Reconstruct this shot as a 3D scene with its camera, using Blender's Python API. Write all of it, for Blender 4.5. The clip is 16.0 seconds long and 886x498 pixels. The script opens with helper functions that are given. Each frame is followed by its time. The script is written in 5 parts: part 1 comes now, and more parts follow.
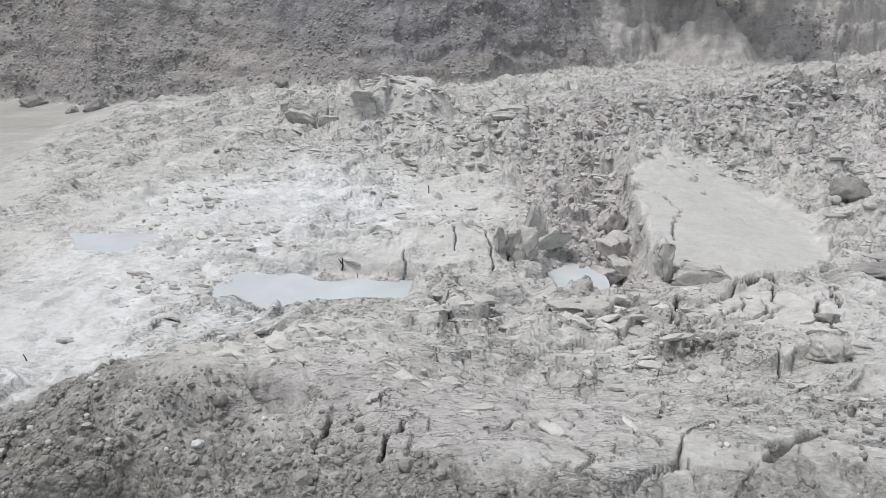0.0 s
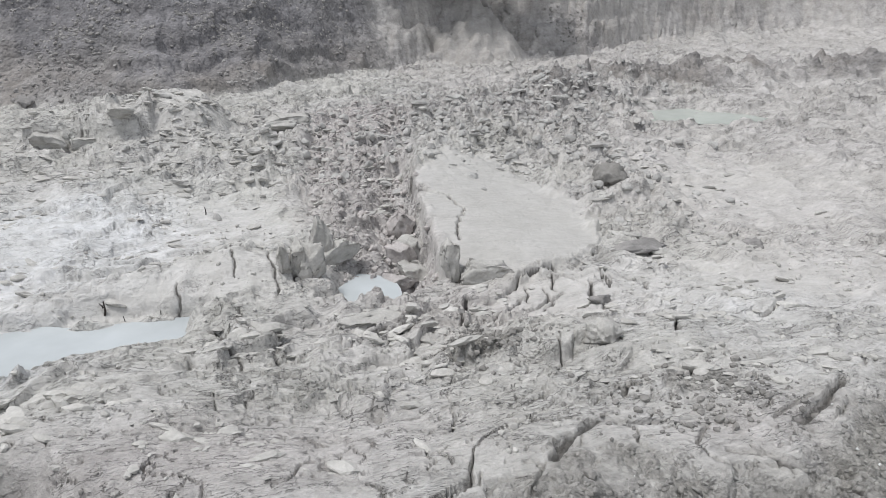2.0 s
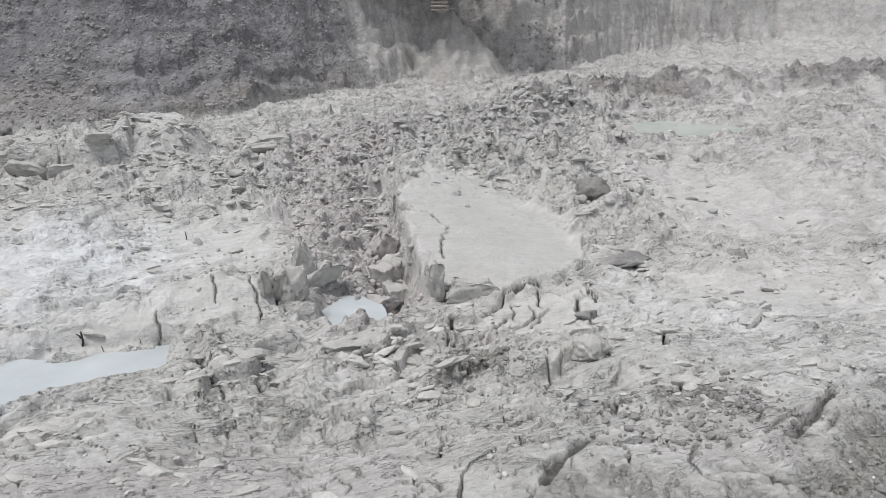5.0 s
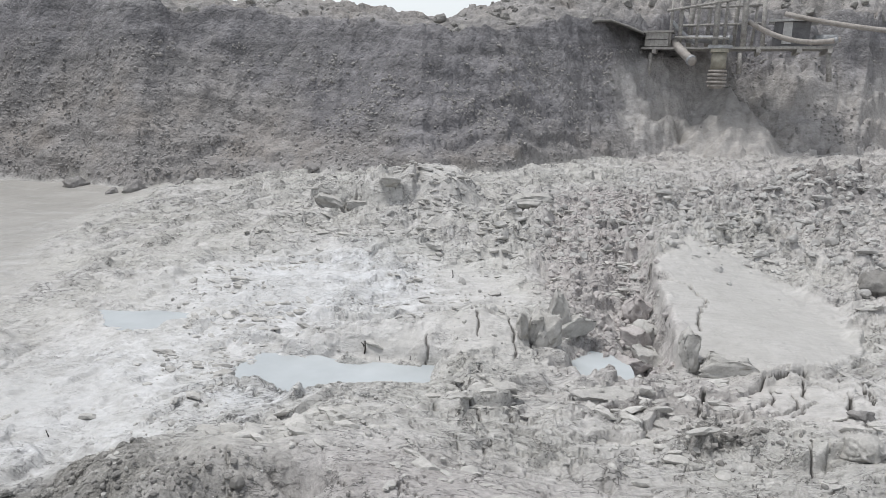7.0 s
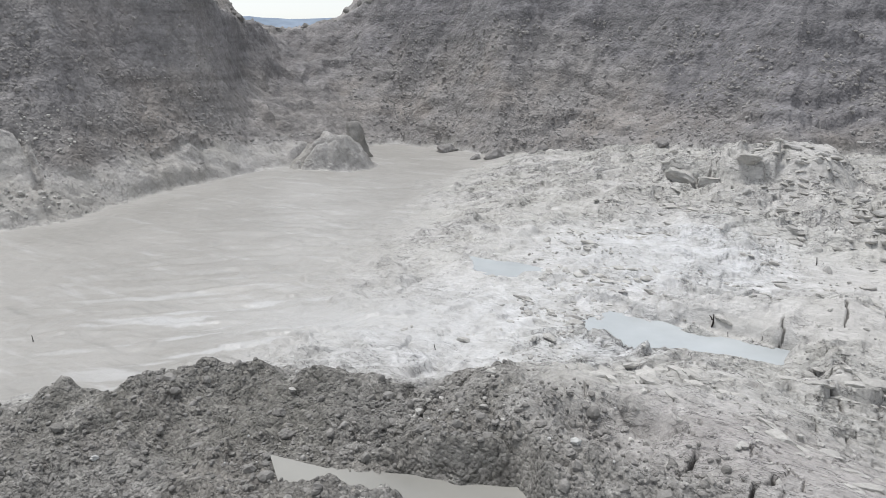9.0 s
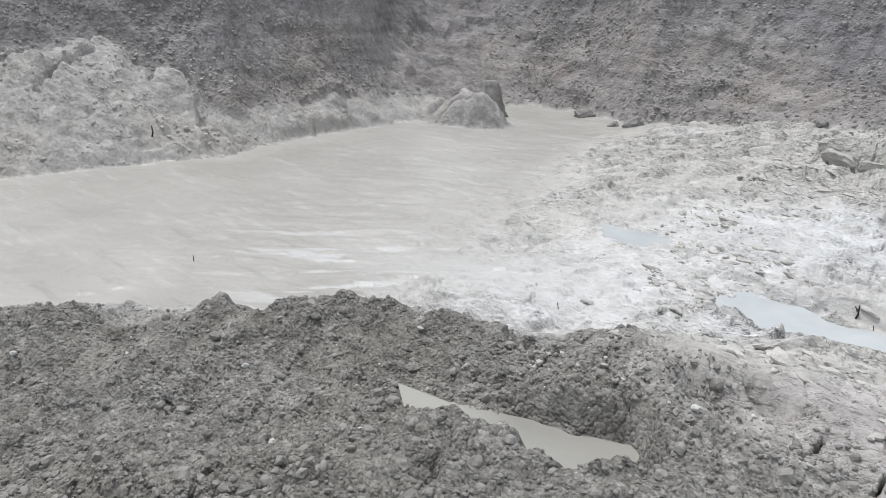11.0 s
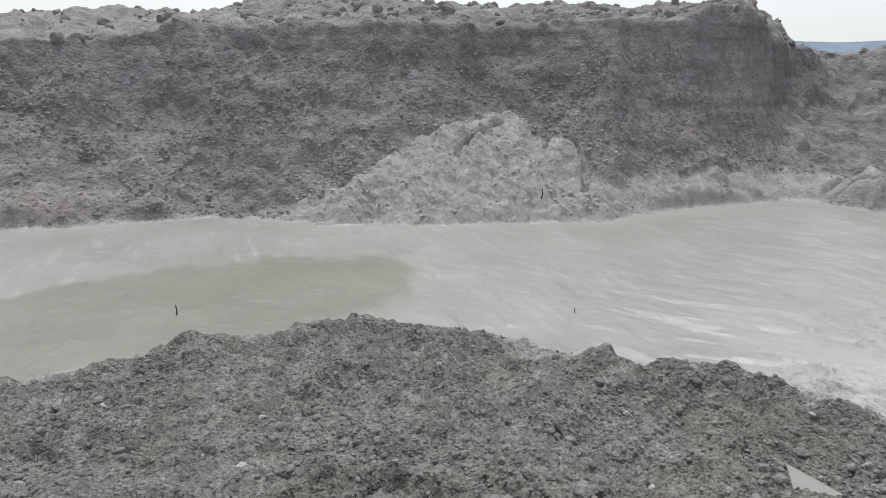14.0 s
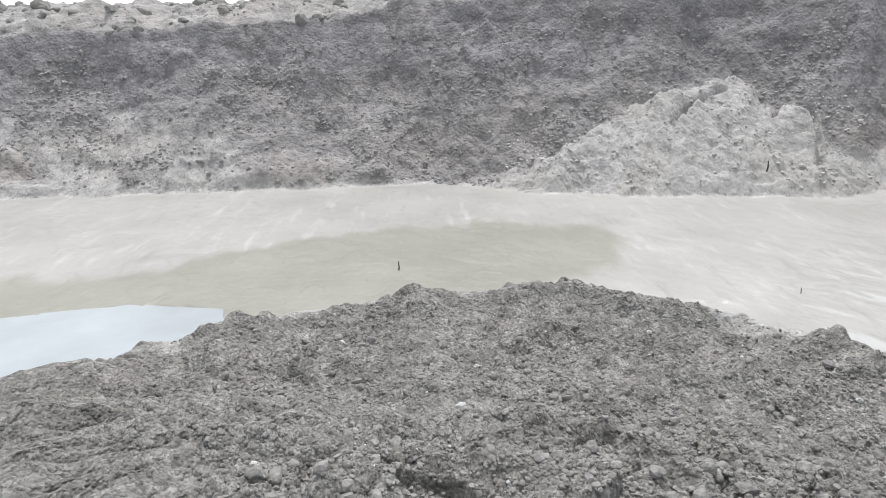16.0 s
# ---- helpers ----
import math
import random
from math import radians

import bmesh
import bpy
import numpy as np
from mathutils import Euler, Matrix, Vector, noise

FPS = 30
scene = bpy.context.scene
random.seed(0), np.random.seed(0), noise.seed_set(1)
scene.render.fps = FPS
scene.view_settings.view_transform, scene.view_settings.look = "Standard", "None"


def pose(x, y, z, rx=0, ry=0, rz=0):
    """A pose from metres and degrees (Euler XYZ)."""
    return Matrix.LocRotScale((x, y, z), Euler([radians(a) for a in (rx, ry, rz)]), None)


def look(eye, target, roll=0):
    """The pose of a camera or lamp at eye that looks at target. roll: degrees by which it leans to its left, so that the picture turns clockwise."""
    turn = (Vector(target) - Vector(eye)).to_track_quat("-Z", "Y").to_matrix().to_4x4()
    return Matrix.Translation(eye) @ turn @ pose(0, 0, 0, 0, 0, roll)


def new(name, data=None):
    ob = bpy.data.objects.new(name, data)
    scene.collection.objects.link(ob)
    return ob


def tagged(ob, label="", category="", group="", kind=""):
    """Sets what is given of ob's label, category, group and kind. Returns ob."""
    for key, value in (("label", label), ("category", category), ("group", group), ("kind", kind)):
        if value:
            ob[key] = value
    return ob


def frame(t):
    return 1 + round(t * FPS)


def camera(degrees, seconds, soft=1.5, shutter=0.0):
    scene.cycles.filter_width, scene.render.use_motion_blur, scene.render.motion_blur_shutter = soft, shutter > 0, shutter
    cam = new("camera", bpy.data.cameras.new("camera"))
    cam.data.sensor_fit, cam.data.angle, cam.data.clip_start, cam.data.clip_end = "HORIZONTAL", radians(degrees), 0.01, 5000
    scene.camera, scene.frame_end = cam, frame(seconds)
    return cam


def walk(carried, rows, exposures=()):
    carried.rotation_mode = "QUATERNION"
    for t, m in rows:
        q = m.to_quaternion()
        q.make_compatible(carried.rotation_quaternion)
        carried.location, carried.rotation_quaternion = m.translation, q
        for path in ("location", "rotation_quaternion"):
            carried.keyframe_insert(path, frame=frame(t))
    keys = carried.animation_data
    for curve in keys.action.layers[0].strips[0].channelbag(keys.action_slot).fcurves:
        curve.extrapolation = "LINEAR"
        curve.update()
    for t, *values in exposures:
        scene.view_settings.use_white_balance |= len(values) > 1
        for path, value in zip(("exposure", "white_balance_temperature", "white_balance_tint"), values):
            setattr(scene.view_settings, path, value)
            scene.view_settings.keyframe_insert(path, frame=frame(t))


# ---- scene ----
cam = camera(65.7, 16.0, soft=0.5)
METRES, EYE, TILT, LEAN, TURN = 2.5, 2.45, 0.0, 0.0, 0.0
ROWS = [
    (0.0, 0.0, 0.0, 0.0, 0.14, -20.52, -0.39),
    (0.5, 0.0141, 0.0113, 0.0034, -1.13, -19.16, -0.13),
    (1.0, 0.0429, 0.0378, 0.0106, -6.16, -19.12, -0.02),
    (1.5, 0.0769, 0.07, 0.008, -12.06, -19.26, 0.46),
    (2.0, 0.1001, 0.091, 0.01, -16.96, -20.33, 0.32),
    (2.5, 0.1095, 0.1075, 0.0064, -19.13, -22.16, 0.79),
    (3.0, 0.1153, 0.1145, 0.0105, -20.33, -22.81, 1.28),
    (3.5, 0.122, 0.1219, 0.0116, -19.9, -21.54, 1.4),
    (6.0, 0.0884, 0.0834, 0.0099, -14.87, -17.52, 0.09),
    (6.5, 0.0383, 0.037, 0.0089, -6.55, -15.81, -0.25),
    (7.0, 0.0029, -0.0182, 0.0084, 2.44, -13.51, -0.98),
    (7.5, -0.0257, -0.0634, 0.0022, 10.75, -15.44, -0.68),
    (8.0, -0.0437, -0.1116, -0.0011, 17.99, -14.85, -0.21),
    (8.5, -0.0496, -0.1511, -0.0046, 23.33, -15.42, -0.08),
    (9.0, -0.0524, -0.1902, -0.0077, 29.96, -15.6, 0.17),
    (9.5, -0.0505, -0.2173, -0.0116, 33.56, -15.77, 0.12),
    (12.0, -0.0414, -0.3079, -0.021, 47.52, -18.48, -1.24),
    (12.5, -0.0383, -0.3468, 0.0002, 52.08, -13.24, -0.65),
    (13.0, -0.0221, -0.3913, 0.0019, 57.79, -10.28, -0.57),
    (13.5, 0.0008, -0.4268, -0.008, 63.3, -12.73, -1.22),
    (14.0, 0.0201, -0.469, -0.0057, 70.68, -13.89, -0.81),
    (14.5, 0.0473, -0.4994, -0.0111, 76.34, -15.11, 0.04),
    (15.0, 0.0707, -0.5321, -0.0106, 81.84, -15.6, -0.08),
    (15.5, 0.0927, -0.5395, -0.0145, 86.38, -16.18, 0.34),
    (16.0, 0.0926, -0.5343, -0.0133, 87.33, -16.2, 1.05),
]
EXPOSURES = [(0.0, 0.25), (3.5, 0.16), (7.0, 0.21), (9.0, 0.25), (12.5, 0.41), (13.0, 0.31), (13.5, -0.07), (14.0, 0.09), (14.5, 0.47), (15.0, 0.61), (16.0, 0.69)]
walk(cam, [(t, pose(0, 0, EYE, TILT, LEAN, TURN) @ pose(METRES * x, METRES * y, METRES * z, 90 + pitch, roll, yaw)) for t, x, y, z, yaw, pitch, roll in ROWS], EXPOSURES)

# ---------------------------------------------------------------- sky and light
world = bpy.data.worlds.new("overcast_sky")
scene.world = world
world.use_nodes = True
wn, wl = world.node_tree.nodes, world.node_tree.links
wn.clear()
sky = wn.new("ShaderNodeTexSky")
sky.sky_type, sky.sun_disc = "NISHITA", False
sky.sun_elevation, sky.sun_rotation = radians(71), radians(277)
sky.air_density, sky.dust_density = 1.0, 1.2
soft_sky = wn.new("ShaderNodeHueSaturation")
soft_sky.inputs["Saturation"].default_value = 0.27
background = wn.new("ShaderNodeBackground")
background.inputs["Strength"].default_value = 0.15
world_out = wn.new("ShaderNodeOutputWorld")
wl.new(sky.outputs[0], soft_sky.inputs["Color"])
wl.new(soft_sky.outputs[0], background.inputs["Color"])
wl.new(background.outputs[0], world_out.inputs["Surface"])
sun = new("sun", bpy.data.lights.new("sun", "SUN"))
sun.data.energy, sun.data.angle, sun.data.color = 1.9, radians(13), (1.0, 0.985, 0.975)
sun.matrix_world = look((-4, 0.5, 12), (0, 0, 0))


# ---------------------------------------------------------------- noise and small maths
TURNS = np.arange(65536) * (2 * np.pi / 65536)
COSINES, SINES = np.cos(TURNS).astype(np.float32), np.sin(TURNS).astype(np.float32)


def hashed(ix, iy, seed):
    h = ix.astype(np.int32).view(np.uint32) * np.uint32(374761393) + iy.astype(np.int32).view(np.uint32) * np.uint32(668265263) + np.uint32((seed * 2147483647) & 0xFFFFFFFF)
    h = (h ^ (h >> np.uint32(13))) * np.uint32(1274126177)
    return (h ^ (h >> np.uint32(16))) & np.uint32(0xFFFF)


def perlin(x, y, seed=0):
    ix, iy = np.floor(x), np.floor(y)
    fx, fy = x - ix, y - iy
    u, v = fx * fx * fx * (fx * (fx * 6 - 15) + 10), fy * fy * fy * (fy * (fy * 6 - 15) + 10)

    def corner(dx, dy):
        h = hashed(ix + dx, iy + dy, seed)
        return COSINES[h] * (fx - dx) + SINES[h] * (fy - dy)
    a, b, c, d = corner(0, 0), corner(1, 0), corner(0, 1), corner(1, 1)
    return (a + (b - a) * u) * (1 - v) + (c + (d - c) * u) * v


def fbm(x, y, octaves=4, seed=0, gain=0.5):
    total, amp = np.zeros_like(x), 1.0
    for i in range(octaves):
        total += amp * perlin(x * 2.03 ** i + 13.7 * i, y * 2.03 ** i - 7.1 * i, seed + i)
        amp *= gain
    return total


def ridged(x, y, octaves=3, seed=0):
    total, amp = np.zeros_like(x), 1.0
    for i in range(octaves):
        total += amp * (1 - 2.4 * np.abs(perlin(x * 2.1 ** i, y * 2.1 ** i + 5.3 * i, seed + i)))
        amp *= 0.5
    return total / 1.75


def lumps(x, y, seed=0, jitter=0.9):
    """Rounded cells: 1 in the middle of a clod, 0 at the joint between two."""
    ix, iy = np.floor(x), np.floor(y)
    best, second = np.full_like(x, 9.0), np.full_like(x, 9.0)
    for dx in (-1, 0, 1):
        for dy in (-1, 0, 1):
            h = hashed(ix + dx, iy + dy, seed)
            px = ix + dx + 0.5 + jitter * ((h & np.uint32(255)).astype(np.float32) / 255 - 0.5)
            py = iy + dy + 0.5 + jitter * ((h >> np.uint32(8)).astype(np.float32) / 255 - 0.5)
            d = np.hypot(px - x, py - y)
            second = np.minimum(second, np.maximum(best, d))
            best = np.minimum(best, d)
    return np.clip((second - best) * 1.6, 0, 1)


def step(a, b, v):
    t = np.clip((v - a) / (b - a), 0, 1)
    return t * t * (3 - 2 * t)


def blob(x, y, cx, cy, rx, ry=None, turn=0.0):
    ry = ry or rx
    c, s = math.cos(radians(turn)), math.sin(radians(turn))
    u, v = (x - cx) * c + (y - cy) * s, -(x - cx) * s + (y - cy) * c
    return np.exp(-((u / rx) ** 2 + (v / ry) ** 2))


def near_box(x, y, pts, margin):
    px, py = [p[0] for p in pts], [p[1] for p in pts]
    return (x > min(px) - margin) & (x < max(px) + margin) & (y > min(py) - margin) & (y < max(py) + margin)


def segment_distance(x, y, pts, closed):
    best = np.full_like(x, 1e9)
    for a, b in zip(pts, pts[1:] + (pts[:1] if closed else [])):
        ex, ey = b[0] - a[0], b[1] - a[1]
        t = np.clip(((x - a[0]) * ex + (y - a[1]) * ey) / (ex * ex + ey * ey), 0, 1)
        best = np.minimum(best, (x - a[0] - t * ex) ** 2 + (y - a[1] - t * ey) ** 2)
    return np.sqrt(best)


def line_distance(x, y, pts, margin=0.4):
    out, ok = np.full_like(x, margin), near_box(x, y, pts, margin)
    out[ok] = segment_distance(x[ok], y[ok], pts, False)
    return out


def area_distance(x, y, pts, margin=1.0):
    """Signed distance to a closed outline, positive inside, cut off at the margin."""
    out, ok = np.full_like(x, -margin), near_box(x, y, pts, margin)
    px, py = x[ok], y[ok]
    inside = np.zeros(px.shape, bool)
    for a, b in zip(pts, pts[1:] + pts[:1]):
        if a[1] != b[1]:
            inside ^= ((a[1] > py) != (b[1] > py)) & (px < (b[0] - a[0]) * (py - a[1]) / (b[1] - a[1]) + a[0])
    d = segment_distance(px, py, pts, True)
    out[ok] = np.where(inside, d, -np.minimum(d, margin))
    return out


# ---------------------------------------------------------------- the plan
CX, CY = 0.0, -0.4          # middle of the pit's near side, for bearings
BASIN = -0.30               # level of the slurry in the western basin

# the foot of the pit wall: bearing (degrees west of north), distance, height
FOOT = [(-180, 30, 0.6), (-60, 40, 0.9), (-43, 38, 0.8), (-34, 31, 0.6), (-28, 25, 0.4), (-20, 24, 0.4), (-12, 21.5, 0.35), (-3, 17.2, 0.35),
        (4, 16.3, 0.35), (14, 17.9, 0.2), (22, 18.2, -0.05), (26, 18.3, -0.15), (30, 20.5, -0.2), (34, 21.6, -0.2), (37, 21.0, -0.2),
        (40, 19.0, -0.2), (43, 18.0, -0.25), (49, 16.4, -0.3), (59, 14.0, -0.3), (66, 13.7, -0.3), (81, 13.3, -0.3), (92, 13.7, -0.3), (111, 14.5, -0.3), (124, 16.3, -0.3), (180, 30, 0.6)]
# its brink: bearing, run from foot to brink, elevation of the brink and of the spoil behind it as seen from the near bank (degrees)
BRINK = [(-180, 5, 4, 5), (-40, 4.5, 5.2, 6.6), (-25, 3.2, 4.6, 6.6), (-12, 3.0, 5.0, 6.2), (-7, 3.6, 5.0, 6.3), (-3, 4.0, 4.6, 5.8), (2, 4.0, 4.2, 4.7), (7, 4.0, 4.4, 4.9), (12, 4.2, 4.6, 5.7),
         (20, 4.2, 4.8, 5.7), (27, 4.0, 5.4, 6.5), (31.2, 4.0, 5.6, 6.8), (34, 4.4, 4.9, 6.0), (36.6, 5.2, 3.9, 4.7), (38.5, 7.0, 2.6, 2.9), (41, 8.5, 2.0, 2.2), (43.2, 8.0, 1.7, 1.9),
         (46, 6.0, 2.2, 2.4), (47.6, 4.4, 3.9, 4.0), (49.4, 3.6, 5.3, 5.5), (57, 3.6, 4.6, 5.2), (70, 3.4, 4.3, 5.1), (84, 3.6, 4.2, 6.0), (92, 4.0, 3.4, 4.2), (104, 3.6, 2.2, 3.5), (119, 3.4, 1.3, 2.8), (180, 5, 4, 5)]
NEAR_BANK = [(-3.2, -6.5), (-4.3, -4.3), (-5.1, -3.55), (-5.9, -2.55), (-6.4, -1.2), (-6.3, 0.2), (-5.5, 1.5), (-4.6, 2.2), (-4.1, 2.9), (-3.2, 3.35), (-2.4, 3.65),
             (-2.0, 3.7), (-1.5, 3.4), (-0.9, 3.35), (-0.5, 3.0), (0.2, 2.45), (0.8, 2.45), (1.5, 2.42), (2.0, 2.42), (2.4, 2.2), (2.65, 2.1), (2.9, 2.35), (3.2, 2.6), (3.9, 2.75), (7.0, 1.9), (8.0, -3.0), (4.0, -8.0)]
PLATEAU = [(2.63, 9.8), (2.45, 8.9), (2.2, 7.6), (2.1, 6.75), (2.0, 5.95), (2.3, 5.78), (2.53, 5.62), (3.3, 5.85), (3.9, 6.3), (4.2, 7.3), (4.35, 8.3), (3.9, 9.3), (3.3, 10.0)]
GULLY = [(0.95, 9.2), (1.0, 8.0), (1.05, 6.8), (1.0, 5.75), (1.4, 5.7), (2.0, 6.0), (2.1, 6.75), (2.2, 7.6), (2.45, 8.9), (2.6, 9.9), (3.3, 12.5), (2.6, 14.0), (1.4, 12.5), (1.2, 10.5)]
POOL_LONG = [(-2.02, 5.5), (-1.83, 5.95), (-1.39, 5.92), (-1.15, 5.8), (-0.63, 5.82), (-0.14, 5.78), (-0.45, 5.45), (-1.08, 5.36), (-1.44, 5.22), (-1.75, 5.3)]
POOL_SMALL = [(0.92, 5.8), (1.02, 6.22), (1.27, 6.45), (1.52, 6.3), (1.45, 5.88), (1.1, 5.65)]
POOL_FILM = [(-2.0, 4.93), (-1.67, 5.18), (-1.2, 4.96), (-1.6, 4.66)]
POOL_FLAT = [(-2.15, 8.62), (-1.86, 9.1), (-1.3, 8.85), (-0.95, 8.0), (-1.34, 7.6), (-1.8, 7.85)]
POOL_WEST = [(-4.06, 7.1), (-3.73, 7.1), (-3.2, 7.05), (-3.0, 6.85), (-3.45, 6.6), (-3.8, 6.76)]
POOL_GREEN = [(7.9, 12.2), (9.0, 12.2), (9.6, 11.2), (9.8, 10.5), (8.6, 10.5), (7.7, 11.0)]
PUDDLE = [(-2.72, 2.17), (-2.37, 2.22), (-2.08, 2.38), (-1.78, 2.47), (-1.42, 2.68), (-1.21, 2.39), (-1.53, 1.94), (-1.74, 2.0), (-1.97, 1.98), (-2.4, 1.97)]
POND = [(-8.2, -7.5), (-8.3, -4.9), (-9.4, -3.9), (-10.8, -1.2), (-10.2, 0.6), (-8.9, 1.8), (-8.0, 1.0), (-7.2, -0.2), (-6.3, -1.2), (-6.2, -3.6), (-5.4, -7.5)]
MILKY = [(-4.7, -4.8), (-5.5, -4.05), (-6.3, -3.35), (-6.9, -3.6), (-7.1, -4.6), (-6.8, -5.8), (-5.8, -7.2), (-4.2, -7.0)]
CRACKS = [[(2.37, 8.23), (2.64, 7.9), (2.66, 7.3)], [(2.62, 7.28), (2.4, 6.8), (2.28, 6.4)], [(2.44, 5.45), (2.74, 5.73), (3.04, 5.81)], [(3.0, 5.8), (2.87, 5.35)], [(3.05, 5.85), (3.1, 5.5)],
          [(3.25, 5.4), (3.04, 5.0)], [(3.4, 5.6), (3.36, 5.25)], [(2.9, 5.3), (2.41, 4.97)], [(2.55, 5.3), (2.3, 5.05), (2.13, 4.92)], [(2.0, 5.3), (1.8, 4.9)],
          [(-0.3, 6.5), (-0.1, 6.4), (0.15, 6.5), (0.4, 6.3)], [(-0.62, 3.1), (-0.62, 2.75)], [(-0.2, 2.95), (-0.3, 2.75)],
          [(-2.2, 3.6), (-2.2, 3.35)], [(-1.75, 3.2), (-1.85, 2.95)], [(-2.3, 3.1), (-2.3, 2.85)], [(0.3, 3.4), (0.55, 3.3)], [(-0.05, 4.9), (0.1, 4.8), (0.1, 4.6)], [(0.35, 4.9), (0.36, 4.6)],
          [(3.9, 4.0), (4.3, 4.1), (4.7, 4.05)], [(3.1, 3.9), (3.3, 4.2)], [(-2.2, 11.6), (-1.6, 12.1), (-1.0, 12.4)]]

HAIRLINES = [[(-0.52, 6.35), (-0.45, 6.5), (-0.2, 6.45)], [(-0.36, 6.1), (-0.38, 5.85)], [(0.1, 6.4), (0.12, 6.05)], [(0.42, 6.42), (0.46, 6.05), (0.44, 5.85)], [(0.62, 6.4), (0.66, 5.95)], [(3.3, 5.75), (3.42, 5.5), (3.4, 5.3)],
           [(2.64, 5.5), (2.5, 5.15)], [(2.78, 5.45), (2.7, 5.1), (2.55, 4.95)], [(3.6, 5.5), (3.72, 5.2)], [(-1.55, 5.15), (-1.35, 5.3)], [(-0.3, 5.3), (-0.1, 5.4), (0.05, 5.2)], [(2.2, 3.9), (2.3, 4.2)]]
HOLLOWS = [[(1.55, 2.68), (1.72, 2.88), (1.98, 2.95), (2.25, 2.82)], [(2.4, 2.5), (2.65, 2.28), (2.8, 2.12)], [(2.9, 2.6), (3.15, 2.68), (3.45, 2.85)], [(1.05, 5.02), (1.35, 5.14), (1.7, 5.2)], [(3.62, 5.12), (3.75, 5.28)], [(-2.7, 11.75), (-1.9, 11.5), (-1.1, 11.45)], [(0.55, 12.1), (1.1, 11.9), (1.7, 12.1)]]


RIM = [(6.6, 13.4), (8.2, 14.2), (10.2, 14.6), (12.5, 14.6), (15.5, 14.2), (18.0, 13.6)]
POOLS = []


def polar(x, y):
    return np.degrees(np.arctan2(-(x - CX), y - CY)), np.hypot(x - CX, y - CY)


def table(rows, a, k):
    return np.interp(a, [r[0] for r in rows], [r[k] for r in rows])


def wall_terms(x, y):
    """Bearing, distance past the wall's foot as a share of its run, and heights of foot and brink."""
    x, y = np.asarray(x, np.float32), np.asarray(y, np.float32)
    a, r = polar(x, y)
    far = step(9, 14, r)
    a = a + far * 0.35 * fbm(x * 0.45, y * 0.45, 2, 11)
    rough = far * (0.45 * fbm(x * 0.35, y * 0.35, 2, 21) + 0.22 * fbm(x * 1.3, y * 1.3, 3, 31))
    foot, run = table(FOOT, a, 1), table(BRINK, a, 1)
    zf = table(FOOT, a, 2)
    rb = foot + run
    zc = 2.45 + rb * np.tan(np.radians(table(BRINK, a, 2)))
    zt = 2.45 + (rb + 4.5) * np.tan(np.radians(table(BRINK, a, 3)))
    return a, r, (r + rough - foot) / run, zf, zc, zt, rb


